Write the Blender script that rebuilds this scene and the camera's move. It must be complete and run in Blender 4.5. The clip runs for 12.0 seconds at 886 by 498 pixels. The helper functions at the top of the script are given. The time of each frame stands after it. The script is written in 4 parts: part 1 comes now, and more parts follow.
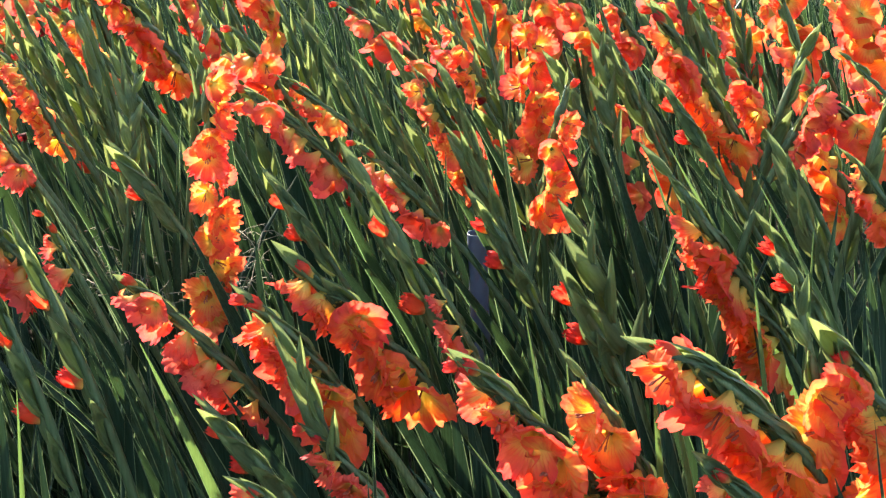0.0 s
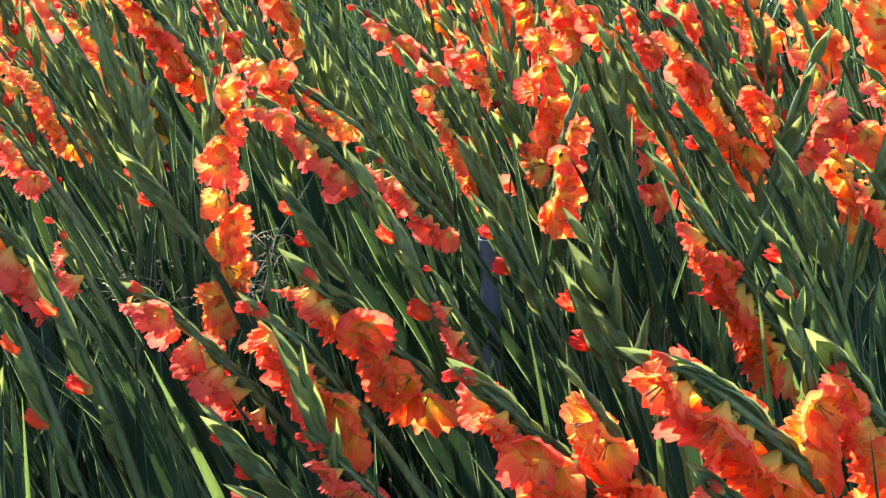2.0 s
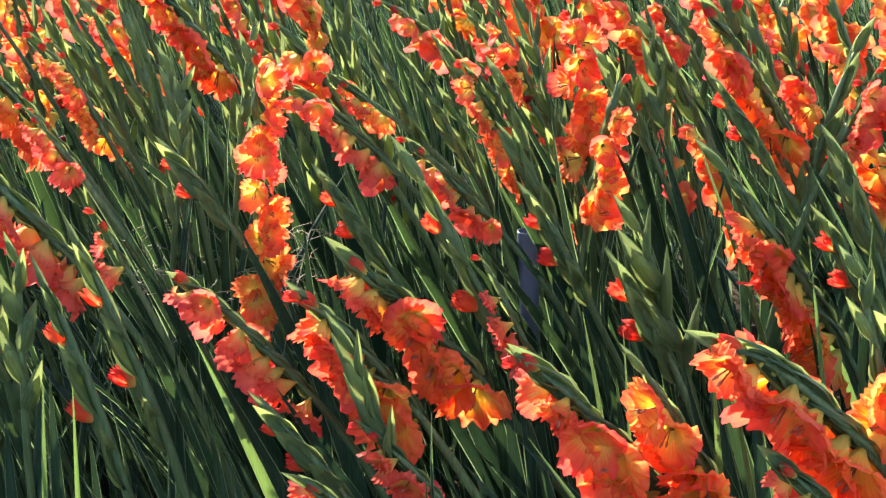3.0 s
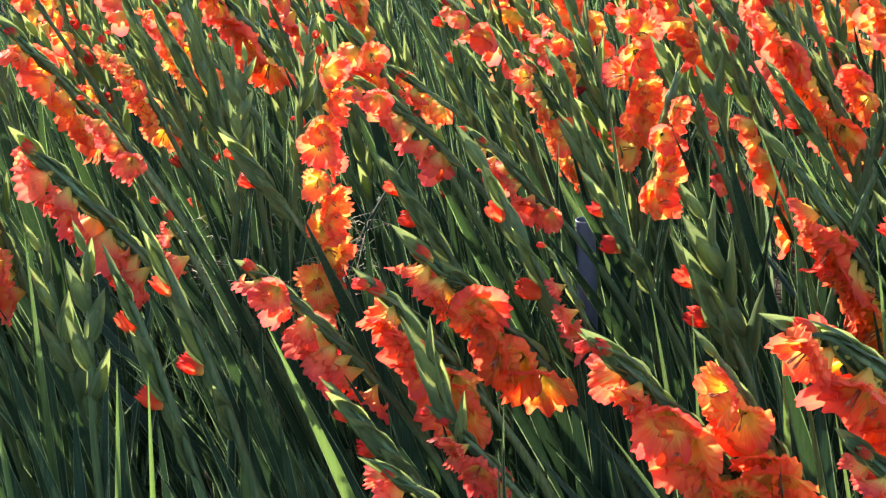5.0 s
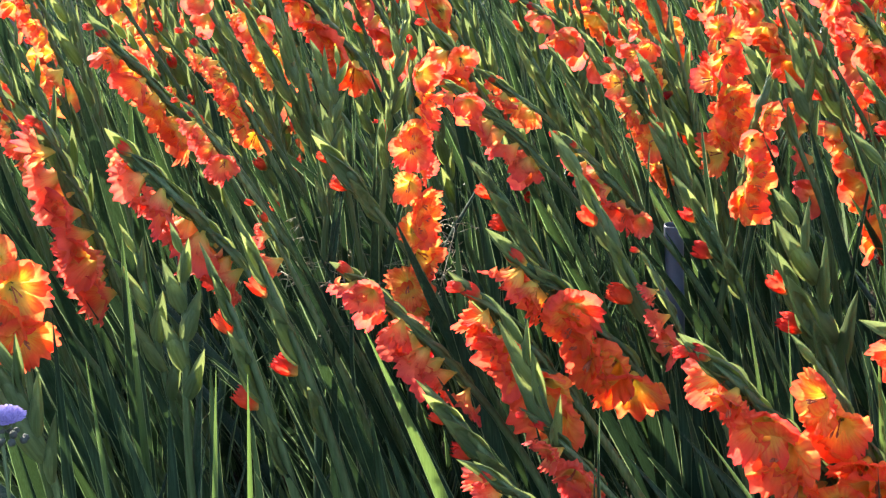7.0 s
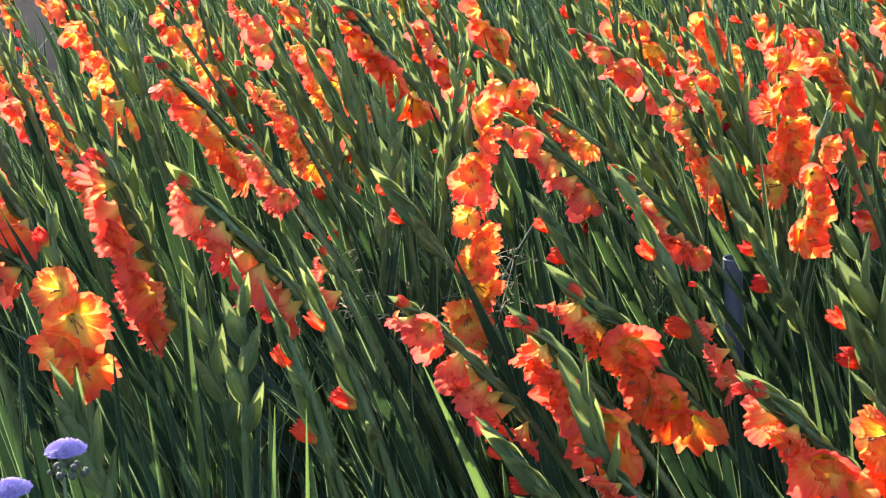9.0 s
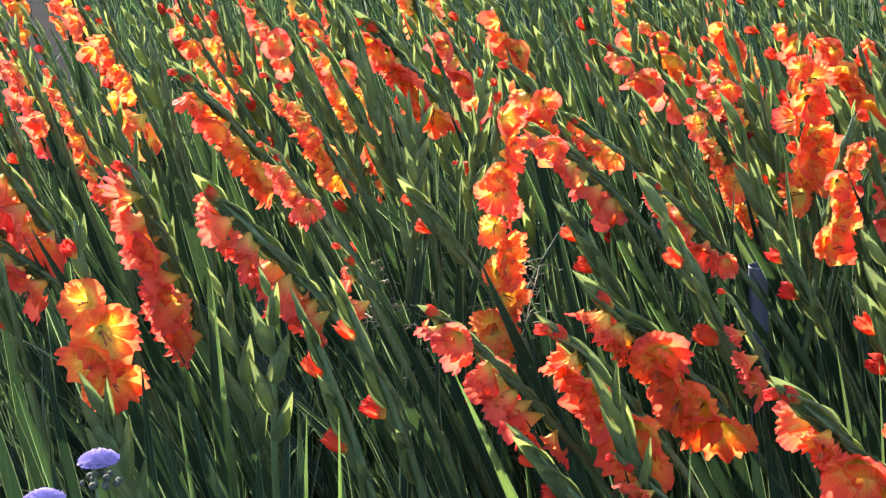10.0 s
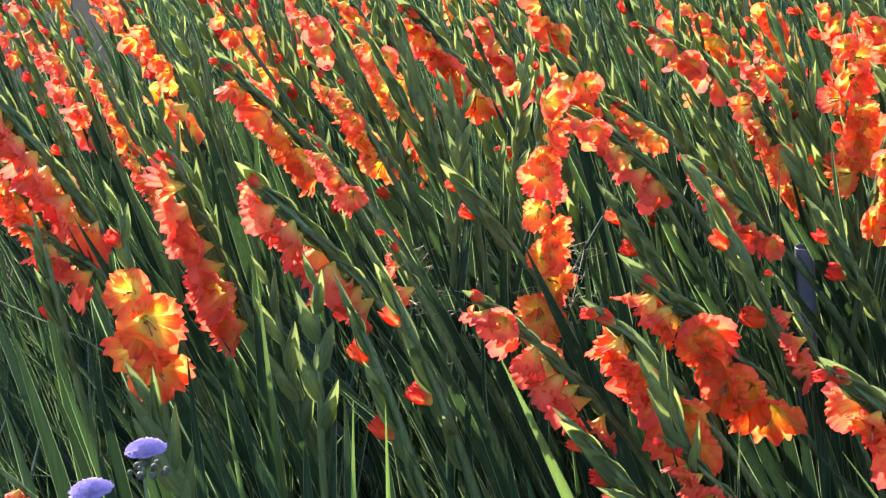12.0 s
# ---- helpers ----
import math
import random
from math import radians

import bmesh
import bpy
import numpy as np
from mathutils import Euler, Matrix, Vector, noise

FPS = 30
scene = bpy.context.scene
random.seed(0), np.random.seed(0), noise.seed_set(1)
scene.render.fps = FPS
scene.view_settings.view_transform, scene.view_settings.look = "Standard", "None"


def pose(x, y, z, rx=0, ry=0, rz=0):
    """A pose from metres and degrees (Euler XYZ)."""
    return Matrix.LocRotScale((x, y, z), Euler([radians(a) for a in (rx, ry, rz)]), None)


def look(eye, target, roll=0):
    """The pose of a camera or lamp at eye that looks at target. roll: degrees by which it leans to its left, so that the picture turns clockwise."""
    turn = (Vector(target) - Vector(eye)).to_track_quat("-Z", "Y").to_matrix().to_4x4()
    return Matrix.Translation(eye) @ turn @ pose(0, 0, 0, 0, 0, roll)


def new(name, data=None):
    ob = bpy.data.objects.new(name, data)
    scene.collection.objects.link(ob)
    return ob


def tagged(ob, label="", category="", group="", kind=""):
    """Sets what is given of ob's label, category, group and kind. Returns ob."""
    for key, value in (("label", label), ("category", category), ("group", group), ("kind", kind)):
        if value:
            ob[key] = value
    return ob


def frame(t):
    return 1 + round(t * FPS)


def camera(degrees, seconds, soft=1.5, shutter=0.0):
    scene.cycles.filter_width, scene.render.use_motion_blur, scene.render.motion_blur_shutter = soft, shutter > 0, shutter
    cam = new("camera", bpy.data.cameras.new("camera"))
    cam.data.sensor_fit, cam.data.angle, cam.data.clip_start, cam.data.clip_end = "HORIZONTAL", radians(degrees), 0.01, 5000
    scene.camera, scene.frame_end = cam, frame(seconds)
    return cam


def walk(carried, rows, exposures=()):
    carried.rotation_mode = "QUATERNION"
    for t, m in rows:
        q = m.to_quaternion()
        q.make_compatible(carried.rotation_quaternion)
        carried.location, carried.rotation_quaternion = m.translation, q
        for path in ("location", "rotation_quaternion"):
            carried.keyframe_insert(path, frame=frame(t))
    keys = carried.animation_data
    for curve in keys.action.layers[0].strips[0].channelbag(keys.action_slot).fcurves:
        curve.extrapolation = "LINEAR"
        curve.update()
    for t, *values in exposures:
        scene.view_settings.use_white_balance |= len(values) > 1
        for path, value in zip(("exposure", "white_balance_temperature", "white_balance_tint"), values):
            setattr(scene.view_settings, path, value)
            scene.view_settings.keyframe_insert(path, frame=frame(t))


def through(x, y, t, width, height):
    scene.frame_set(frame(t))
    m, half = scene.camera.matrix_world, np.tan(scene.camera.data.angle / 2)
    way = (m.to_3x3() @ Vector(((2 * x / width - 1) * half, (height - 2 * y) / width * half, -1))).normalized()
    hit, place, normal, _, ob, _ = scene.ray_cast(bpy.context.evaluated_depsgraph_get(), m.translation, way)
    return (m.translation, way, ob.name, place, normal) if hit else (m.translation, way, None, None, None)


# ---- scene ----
cam = camera(26.0, 12.0, 1.3)
PATH = [
    (0, (1.050, 0.039, 2.001), (0.308, 1.761, 1.306), -2.5),
    (0.5, (1.060, 0.044, 2.010), (0.310, 1.762, 1.312), -2.7),
    (1, (1.107, 0.066, 2.048), (0.329, 1.763, 1.331), -2.9),
    (1.5, (1.113, 0.077, 2.049), (0.326, 1.770, 1.331), -2.9),
    (2, (1.116, 0.062, 2.033), (0.324, 1.757, 1.326), -3.1),
    (2.5, (1.052, 0.044, 1.998), (0.289, 1.759, 1.308), -2.8),
    (4.5, (0.952, -0.002, 1.961), (0.188, 1.718, 1.283), -3.1),
    (5, (0.931, -0.018, 1.966), (0.162, 1.698, 1.285), -3.2),
    (5.5, (0.920, -0.025, 1.965), (0.136, 1.684, 1.284), -3.2),
    (6, (0.911, -0.032, 1.973), (0.113, 1.670, 1.288), -3.2),
    (6.5, (0.903, -0.041, 1.979), (0.089, 1.653, 1.295), -3.4),
    (7, (0.883, -0.052, 1.974), (0.064, 1.643, 1.299), -3.3),
    (9, (0.883, -0.049, 1.994), (0.007, 1.627, 1.342), -3.8),
    (9.5, (0.876, -0.056, 2.001), (-0.006, 1.618, 1.352), -4.0),
    (10, (0.856, -0.073, 1.988), (-0.025, 1.606, 1.353), -4.2),
    (10.5, (0.857, -0.068, 1.995), (-0.041, 1.601, 1.356), -4.6),
    (11, (0.837, -0.080, 1.976), (-0.063, 1.592, 1.347), -4.9),
    (11.5, (0.857, -0.063, 1.985), (-0.063, 1.593, 1.345), -5.4),
    (12, (0.849, -0.067, 1.981), (-0.070, 1.588, 1.338), -5.4),
]
walk(cam, [(t, look(eye, target, roll)) for t, eye, target, roll in PATH], [(0, 2.64), (12, 2.64)])

# ---- light: low sun from behind the field, to the side, and clear sky ----
SUN_AZ, SUN_EL = 143.0, 29.0
world = bpy.data.worlds.new("sky")
scene.world = world
world.use_nodes = True
wn = world.node_tree
sky = wn.nodes.new("ShaderNodeTexSky")
sky.sky_type = "NISHITA"
sky.sun_disc = False
sky.sun_elevation = radians(SUN_EL)
sky.sun_rotation = radians(90 - SUN_AZ)
wn.links.new(sky.outputs[0], wn.nodes["Background"].inputs[0])
wn.nodes["Background"].inputs[1].default_value = 0.102
sun_data = bpy.data.lights.new("sun", "SUN")
sun_data.energy, sun_data.angle, sun_data.color = 3.85, radians(0.6), (1.0, 0.91, 0.77)
sun = new("sun", sun_data)
sun_way = Vector((math.cos(radians(SUN_AZ)) * math.cos(radians(SUN_EL)), math.sin(radians(SUN_AZ)) * math.cos(radians(SUN_EL)), math.sin(radians(SUN_EL))))
sun.matrix_world = look(sun_way * 30, (0, 0, 0))


# ---- materials ----
class Nodes:
    """Short hand for building one node material."""

    def __init__(self, name):
        self.mat = bpy.data.materials.new(name)
        self.mat.use_nodes = True
        self.t = self.mat.node_tree
        self.t.nodes.clear()
        self.out = self.t.nodes.new("ShaderNodeOutputMaterial")

    def add(self, kind, links=(), operation=""):
        n = self.t.nodes.new("ShaderNode" + kind)
        if operation:
            n.operation = operation
        for socket, src in dict(links).items():
            if hasattr(src, "is_output"):
                self.t.links.new(src, n.inputs[socket])
            else:
                n.inputs[socket].default_value = src
        return n

    def ramp(self, fac, stops):
        n = self.t.nodes.new("ShaderNodeValToRGB")
        e = n.color_ramp.elements
        while len(e) < len(stops):
            e.new(0.5)
        for el, (p, c) in zip(e, stops):
            el.position, el.color = p, (*c, 1)
        self.t.links.new(fac, n.inputs[0])
        return n.outputs[0]

    def mixc(self, fac, a, b, mode="MIX"):
        n = self.t.nodes.new("ShaderNodeMix")
        n.data_type, n.blend_type = "RGBA", mode
        for i, v in ((0, fac), (6, a), (7, b)):
            if hasattr(v, "is_output"):
                self.t.links.new(v, n.inputs[i])
            else:
                n.inputs[i].default_value = v if i == 0 else (*v, 1)
        return n.outputs[2]

    def math(self, op, a, b=0.0):
        n = self.t.nodes.new("ShaderNodeMath")
        n.operation = op
        for i, v in ((0, a), (1, b)):
            if hasattr(v, "is_output"):
                self.t.links.new(v, n.inputs[i])
            else:
                n.inputs[i].default_value = v
        return n.outputs[0]

    def noise(self, vec, scale, detail=3.0):
        return self.add("TexNoise", {"Vector": vec, "Scale": scale, "Detail": detail})

    def leafy(self, colour, through, share, rough, height=None, bump=0.3, spec=0.4):
        """A thin living surface: reflects and lets light through."""
        p = self.add("BsdfPrincipled", {"Base Color": colour, "Roughness": rough, "Specular IOR Level": spec})
        tr = self.add("BsdfTranslucent", {"Color": through})
        if height is not None:
            b = self.add("Bump", {"Height": height, "Strength": bump, "Distance": 0.003})
            self.t.links.new(b.outputs[0], p.inputs["Normal"])
            self.t.links.new(b.outputs[0], tr.inputs["Normal"])
        m = self.add("MixShader", {0: share})
        self.t.links.new(p.outputs[0], m.inputs[1])
        self.t.links.new(tr.outputs[0], m.inputs[2])
        self.t.links.new(m.outputs[0], self.out.inputs[0])
        return self.mat


def petal_material(name, red, mid, throat, reach=0.082):
    n = Nodes(name)
    tc = n.add("TexCoord").outputs["Object"]
    info = n.add("ObjectInfo").outputs["Random"]
    away = n.add("VectorMath", {0: tc}, operation="LENGTH").outputs["Value"]
    cloud = n.noise(tc, 38.0).outputs[0]
    far = n.math("ADD", n.math("DIVIDE", away, reach), n.math("MULTIPLY", n.math("SUBTRACT", cloud, 0.5), 0.28))
    far = n.math("ADD", far, n.math("MULTIPLY", n.math("SUBTRACT", info, 0.5), 0.22))
    patch = n.noise(tc, 15.0, 1.0).outputs[0]
    far = n.math("ADD", far, n.math("MULTIPLY", n.math("SUBTRACT", patch, 0.5), 0.45))
    base = n.ramp(far, [(0.05, (0.80, 0.68, 0.16)), (0.27, throat), (0.465, mid), (0.65, red), (0.93, (red[0] * 0.84, red[1] * 0.50, red[2] * 0.9))])
    # fine veins that run outward
    sep = n.add("SeparateXYZ", {0: tc})
    turn = n.math("ARCTAN2", sep.outputs[0], sep.outputs[1])
    vein = n.math("SINE", n.math("ADD", n.math("MULTIPLY", turn, 54.0), n.math("MULTIPLY", cloud, 9.0)))
    vein = n.math("MULTIPLY", n.math("ADD", vein, 1.0), 0.5)
    base = n.mixc(n.math("MULTIPLY", vein, 0.07), base, (0.55, 0.03, 0.012))
    # red streaks that flame out of the throat
    flame = n.ramp(far, [(0.22, (0.0, 0.0, 0.0)), (0.40, (0.55, 0.55, 0.55)), (0.62, (0.0, 0.0, 0.0))])
    streak = n.math("POWER", n.math("MULTIPLY", n.math("ADD", n.math("SINE", n.math("ADD", n.math("MULTIPLY", turn, 30.0), n.math("MULTIPLY", cloud, 7.0))), 1.0), 0.5), 3.0)
    base = n.mixc(n.math("MULTIPLY", streak, flame), base, red)
    tint = n.add("HueSaturation", {"Hue": n.math("ADD", 0.493, n.math("MULTIPLY", info, 0.014)), "Value": n.math("ADD", 0.86, n.math("MULTIPLY", info, 0.2)), "Color": base}).outputs[0]
    crumple = n.math("ADD", n.math("MULTIPLY", vein, 0.06), n.math("MULTIPLY", n.noise(tc, 105.0, 4.0).outputs[0], 1.5))
    return n.leafy(tint, tint, 0.60, 0.52, crumple, 0.50, 0.16)


def green_material(name, dark, light, scale, share, rough, glow_=(0.13, 0.27, 0.06), spec=0.25, dim=0.72):
    n = Nodes(name)
    tc = n.add("TexCoord").outputs["Object"]
    geo = n.add("NewGeometry")
    info = n.math("FRACT", n.math("ADD", n.add("ObjectInfo").outputs["Random"], geo.outputs["Random Per Island"]))
    big = n.noise(tc, scale).outputs[0]
    stretched = n.add("Mapping", {"Vector": tc, "Scale": (340.0, 340.0, 5.0)}).outputs[0]
    rib = n.noise(stretched, 1.0, 2.0).outputs[0]
    mixed = n.math("ADD", n.math("MULTIPLY", big, 0.55), n.math("MULTIPLY", info, 0.45))
    col = n.ramp(mixed, [(0.2, dark), (0.62, light), (0.95, (light[0] * 1.35, light[1] * 1.12, light[2] * 0.9))])
    col = n.mixc(n.ramp(rib, [(0.35, (0.0, 0.0, 0.0)), (0.65, (0.75, 0.75, 0.75))]), col, (dark[0] * 0.6, dark[1] * 0.65, dark[2] * 0.6))
    glow = n.mixc(0.6, col, glow_)
    own = n.math("FRACT", n.math("MULTIPLY", info, 7.31))
    glow = n.mixc(n.ramp(own, [(0.45, (dim, dim, dim)), (0.85, (0.0, 0.0, 0.0))]), glow, dark)
    return n.leafy(col, glow, share, rough, rib, 0.35, spec)


def plain_material(name, dark, light, scale, rough, bump=0.3, metal=0.0, distance=0.01, spec=0.4):
    n = Nodes(name)
    tc = n.add("TexCoord").outputs["Object"]
    a = n.noise(tc, scale, 6.0).outputs[0]
    b = n.noise(tc, scale * 9, 4.0).outputs[0]
    col = n.ramp(n.math("ADD", n.math("MULTIPLY", a, 0.6), n.math("MULTIPLY", b, 0.4)), [(0.3, dark), (0.7, light)])
    bm_ = n.add("Bump", {"Height": b, "Strength": bump, "Distance": distance})
    p = n.add("BsdfPrincipled", {"Base Color": col, "Roughness": rough, "Metallic": metal, "Specular IOR Level": spec})
    n.t.links.new(bm_.outputs[0], p.inputs["Normal"])
    n.t.links.new(p.outputs[0], n.out.inputs[0])
    return n.mat


PETAL = petal_material("petal_orange", (0.85, 0.108, 0.062), (0.90, 0.215, 0.068), (0.95, 0.58, 0.12))
PETAL_PINK = petal_material("petal_salmon", (0.83, 0.130, 0.085), (0.86, 0.190, 0.090), (0.91, 0.44, 0.14), 0.080)
# yellow throats drawn wider in these two, painting in sun that glows through petals
PETAL_GLOW = petal_material("petal_glow_gold", (0.86, 0.120, 0.060), (0.91, 0.26, 0.064), (0.95, 0.62, 0.12), 0.097)
PETAL_SUN = petal_material("petal_sunny", (0.87, 0.120, 0.055), (0.92, 0.30, 0.066), (0.96, 0.64, 0.13), 0.100)
PETAL_SHUT = petal_material("petal_unopened", (0.78, 0.075, 0.038), (0.80, 0.10, 0.04), (0.62, 0.26, 0.08), 0.06)
PETAL_WILT = petal_material("petal_wilted", (0.16, 0.012, 0.016), (0.24, 0.03, 0.02), (0.3, 0.12, 0.05), 0.07)
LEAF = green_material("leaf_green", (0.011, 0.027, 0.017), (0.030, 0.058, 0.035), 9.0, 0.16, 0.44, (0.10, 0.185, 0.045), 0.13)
# lighter, more translucent green than LEAF, for the long leaf of thin fans
LEAF_LIGHTER = green_material("leaf_lighter_green", (0.042, 0.075, 0.026), (0.085, 0.135, 0.045), 9.0, 0.34, 0.42, (0.24, 0.38, 0.08), 0.2)
# paler leaf edge, brightened further to paint the sun's rim light into its colour
LIT_MARGIN = green_material("leaf_lit_margin", (0.15, 0.19, 0.10), (0.27, 0.33, 0.18), 9.0, 0.45, 0.40)
BRACT = green_material("bract_green", (0.070, 0.108, 0.046), (0.150, 0.198, 0.084), 40.0, 0.44, 0.42, (0.42, 0.48, 0.13), 0.25, 0.55)
STEM = green_material("stem_green", (0.068, 0.104, 0.044), (0.135, 0.180, 0.076), 18.0, 0.15, 0.45)
STAMEN = plain_material("stamen_maroon", (0.16, 0.02, 0.02), (0.50, 0.16, 0.07), 60.0, 0.6)
DRY = plain_material("dry_grass", (0.15, 0.13, 0.085), (0.29, 0.26, 0.18), 30.0, 0.8)
SOIL = plain_material("soil", (0.016, 0.012, 0.009), (0.05, 0.038, 0.026), 3.0, 0.98, 0.9, 0.0, 0.05, 0.05)
PIPE = plain_material("pipe_plastic", (0.062, 0.074, 0.108), (0.088, 0.102, 0.142), 14.0, 0.42, 0.08)
PURPLE = plain_material("purple_floss", (0.27, 0.20, 0.52), (0.42, 0.33, 0.66), 60.0, 0.8)
GRASS = green_material("meadow_grass", (0.010, 0.022, 0.007), (0.026, 0.046, 0.013), 3.0, 0.1, 0.95)


# ---- mesh helpers ----
def mesh_from(name, verts, faces, material, smooth=True):
    me = bpy.data.meshes.new(name)
    me.from_pydata([tuple(v) for v in verts], [], faces)
    me.materials.append(material)
    if smooth:
        me.polygons.foreach_set("use_smooth", [True] * len(me.polygons))
    me.update()
    return me


def sheet(rows, closed=False, start=0):
    """Quads over a grid of rows of equal length."""
    out, k = [], len(rows[0])
    for i in range(len(rows) - 1):
        for j in range(k if closed else k - 1):
            a, b = start + i * k + j, start + i * k + (j + 1) % k
            out.append((a, b, b + k, a + k))
    return out


def tube(points, radii, sides=7, verts=None, faces=None):
    """A tapered round tube along points, appended to verts and faces."""
    verts = [] if verts is None else verts
    faces = [] if faces is None else faces
    start, rows = len(verts), []
    side = Vector((1, 0, 0))
    for i, (p, r) in enumerate(zip(points, radii)):
        way = (points[min(i + 1, len(points) - 1)] - points[max(i - 1, 0)]).normalized()
        side = (side - way * side.dot(way)).normalized()
        up = way.cross(side)
        rows.append([p + (side * math.cos(a) + up * math.sin(a)) * r for a in (2 * math.pi * k / sides for k in range(sides))])
    for r in rows:
        verts.extend(r)
    faces.extend(sheet(rows, True, start))
    last = start + (len(rows) - 1) * sides
    faces.append(tuple(last + k for k in range(sides)))
    return verts, faces


def part(name, data, parent, matrix, label=""):
    ob = new(name, data)
    ob.parent = parent
    ob.matrix_basis = matrix
    return tagged(ob, label)


def floret_mesh(name, seed, spread, material, slim=1.0, cols=19, lines=9, apart=False):
    """Six frilled petals on a funnel; axis +z, foot at the origin. spread: 0 shut to 1 wide open; apart: gives the foot with the
    stamens, and the six petals as meshes of their own."""
    rnd = random.Random(seed)
    verts, faces, pieces = [Vector((0, 0, 0))], [], []
    calm = 1.0 if slim > 0.75 else 0.85
    for k in range(6):
        inner = k % 2
        mid = 2 * math.pi * k / 6 + rnd.uniform(-0.14, 0.14)
        wide = (0.74 if inner else 0.90) * rnd.uniform(0.92, 1.10)
        length = rnd.uniform(0.88, 1.10) * (0.95 if inner else 1.04)
        curl = rnd.uniform(-0.20, 0.55)
        waves, phase = rnd.uniform(3.2, 5.2), rnd.uniform(0, 6.28)
        frill, second = min(rnd.uniform(16.0, 21.0), 0.55 * (cols - 1)), rnd.uniform(0, 6.28)
        lift = 0.0024 if inner else 0.0
        flare = rnd.uniform(-0.5, 1.5)
        lean = rnd.uniform(-0.10, 0.10)
        rows = []
        for i in range(lines):
            grid = 1 - (1 - i / (lines - 1)) ** 1.5
            rim = grid ** 5
            row = []
            for j in range(cols):
                v = 2 * j / (cols - 1) - 1
                # rounded outline: the sides of a petal are shorter than its middle
                u = grid * (0.50 + 0.50 * math.sqrt(max(0.0, 1 - abs(v) ** 3.2)))
                open_ = spread * u ** 1.4
                r = (0.0045 + (0.014 * u + 0.040 * open_) * length) * slim
                if slim < 0.75:
                    r = 0.004 + 0.0115 * math.sin(2.75 * min(u, 0.96)) + 0.012 * spread * u ** 3
                z = (0.056 * u * (1 - 0.42 * open_) - 0.018 * spread * curl * u ** 4) * length + lift
                a = mid + v * wide * (0.90 + 0.30 * math.sin(min(1, u * 1.12) * 2.15)) + lean * u * u
                ruf = math.sin(waves * v + phase + u * 2.6) * 0.0085 * calm * u ** 1.6 * (0.4 + 0.6 * abs(v))
                ruf += math.sin(frill * v + 1.6 * math.sin(3.1 * v + phase) + second) * (0.0040 + 0.0020 * math.sin(2.3 * v + phase)) * calm * rim
                if cols > 24:
                    ruf += math.sin(frill * 1.5 * v + phase) * 0.0009 * calm * rim
                ruf -= 0.011 * flare * max(0.0, u - 0.68) / 0.32 * (0.4 + spread)
                tip = 1 + 0.020 * calm * rim * math.sin(frill * 1.15 * v + phase * 2)
                rr = r * tip + ruf * (0.45 if spread > 0.5 else 0.25)
                row.append(Vector((math.cos(a) * rr, math.sin(a) * rr, z * tip + ruf)))
            rows.append(row)
        if apart:
            single = [Vector((0, 0, 0))] + [p for row in rows for p in row]
            pieces.append(mesh_from("petal", single, sheet(rows, False, 1) + [(0, j + 2, j + 1) for j in range(cols - 1)], material))
            continue
        start = len(verts)
        for row in rows:
            verts.extend(row)
        faces.extend(sheet(rows, False, start))
        faces.extend((0, start + j + 1, start + j) for j in range(cols - 1))
    if apart:
        # the short tube that the petals grow from
        tube([Vector((0, 0, z)) for z in (-0.006, 0.002, 0.010)], (0.0030, 0.0036, 0.0034), 8, verts, faces)
    petals = len(faces)
    # stamens and style
    if spread > 0.6 and cols > 12:
        for k in range(3):
            a = rnd.uniform(0, 6.28)
            pts = [Vector((0.006 * math.cos(a) * s + 0.006 * s * s, 0.006 * math.sin(a) * s, 0.010 + 0.034 * s)) for s in (0, 0.35, 0.7, 0.85, 1)]
            first = len(verts)
            tube(pts, (0.0012, 0.0011, 0.0010, 0.0022, 0.0010), 4, verts, faces)
            faces.extend((0, first + j, first + (j + 1) % 4) for j in range(4))
    me = mesh_from(name, verts, faces, material)
    me.materials.append(STAMEN)
    me.polygons.foreach_set("material_index", [0 if k < petals else 1 for k in range(len(me.polygons))])
    return (me, pieces) if apart else me


def pod_mesh(name, seed, length, wide, material, curve=0.2, split=True):
    """A pointed green bract folded round a bud; axis +z, foot at the origin."""
    rnd = random.Random(seed)
    rows, sides = [], 8
    for i in range(8):
        u = i / 7
        w = wide * (0.45 + 0.55 * (u / 0.3) ** 0.8 if u < 0.3 else max(0.03, 1 - ((u - 0.3) / 0.7) ** 2.1))
        bend = curve * length * u * u
        rows.append([Vector((bend + math.cos(a) * w * 0.5 * (1 + rnd.uniform(-0.04, 0.04)), math.sin(a) * w, u * length)) for a in (math.pi + 2.15 * (2 * k / (sides - 1) - 1) for k in range(sides))])
    verts = [v for r in rows for v in r]
    faces = sheet(rows)
    if split:
        # a second, shorter bract lies over the first one
        second = []
        for i in range(6):
            u = i / 5
            w = wide * (0.6 + 0.62 * (u / 0.3) ** 0.8 if u < 0.3 else max(0.04, 1.22 * (1 - ((u - 0.3) / 0.7) ** 2.2)))
            second.append([Vector((curve * length * u * u * 0.8 - 0.0012 - math.cos(a) * w * 0.62, math.sin(a) * w, u * length * 0.74)) for a in (-1.3, -0.8, -0.3, 0.3, 0.8, 1.3)])
        start = len(verts)
        for r in second:
            verts.extend(r)
        faces.extend(sheet(second, False, start))
    return mesh_from(name, verts, faces, material)


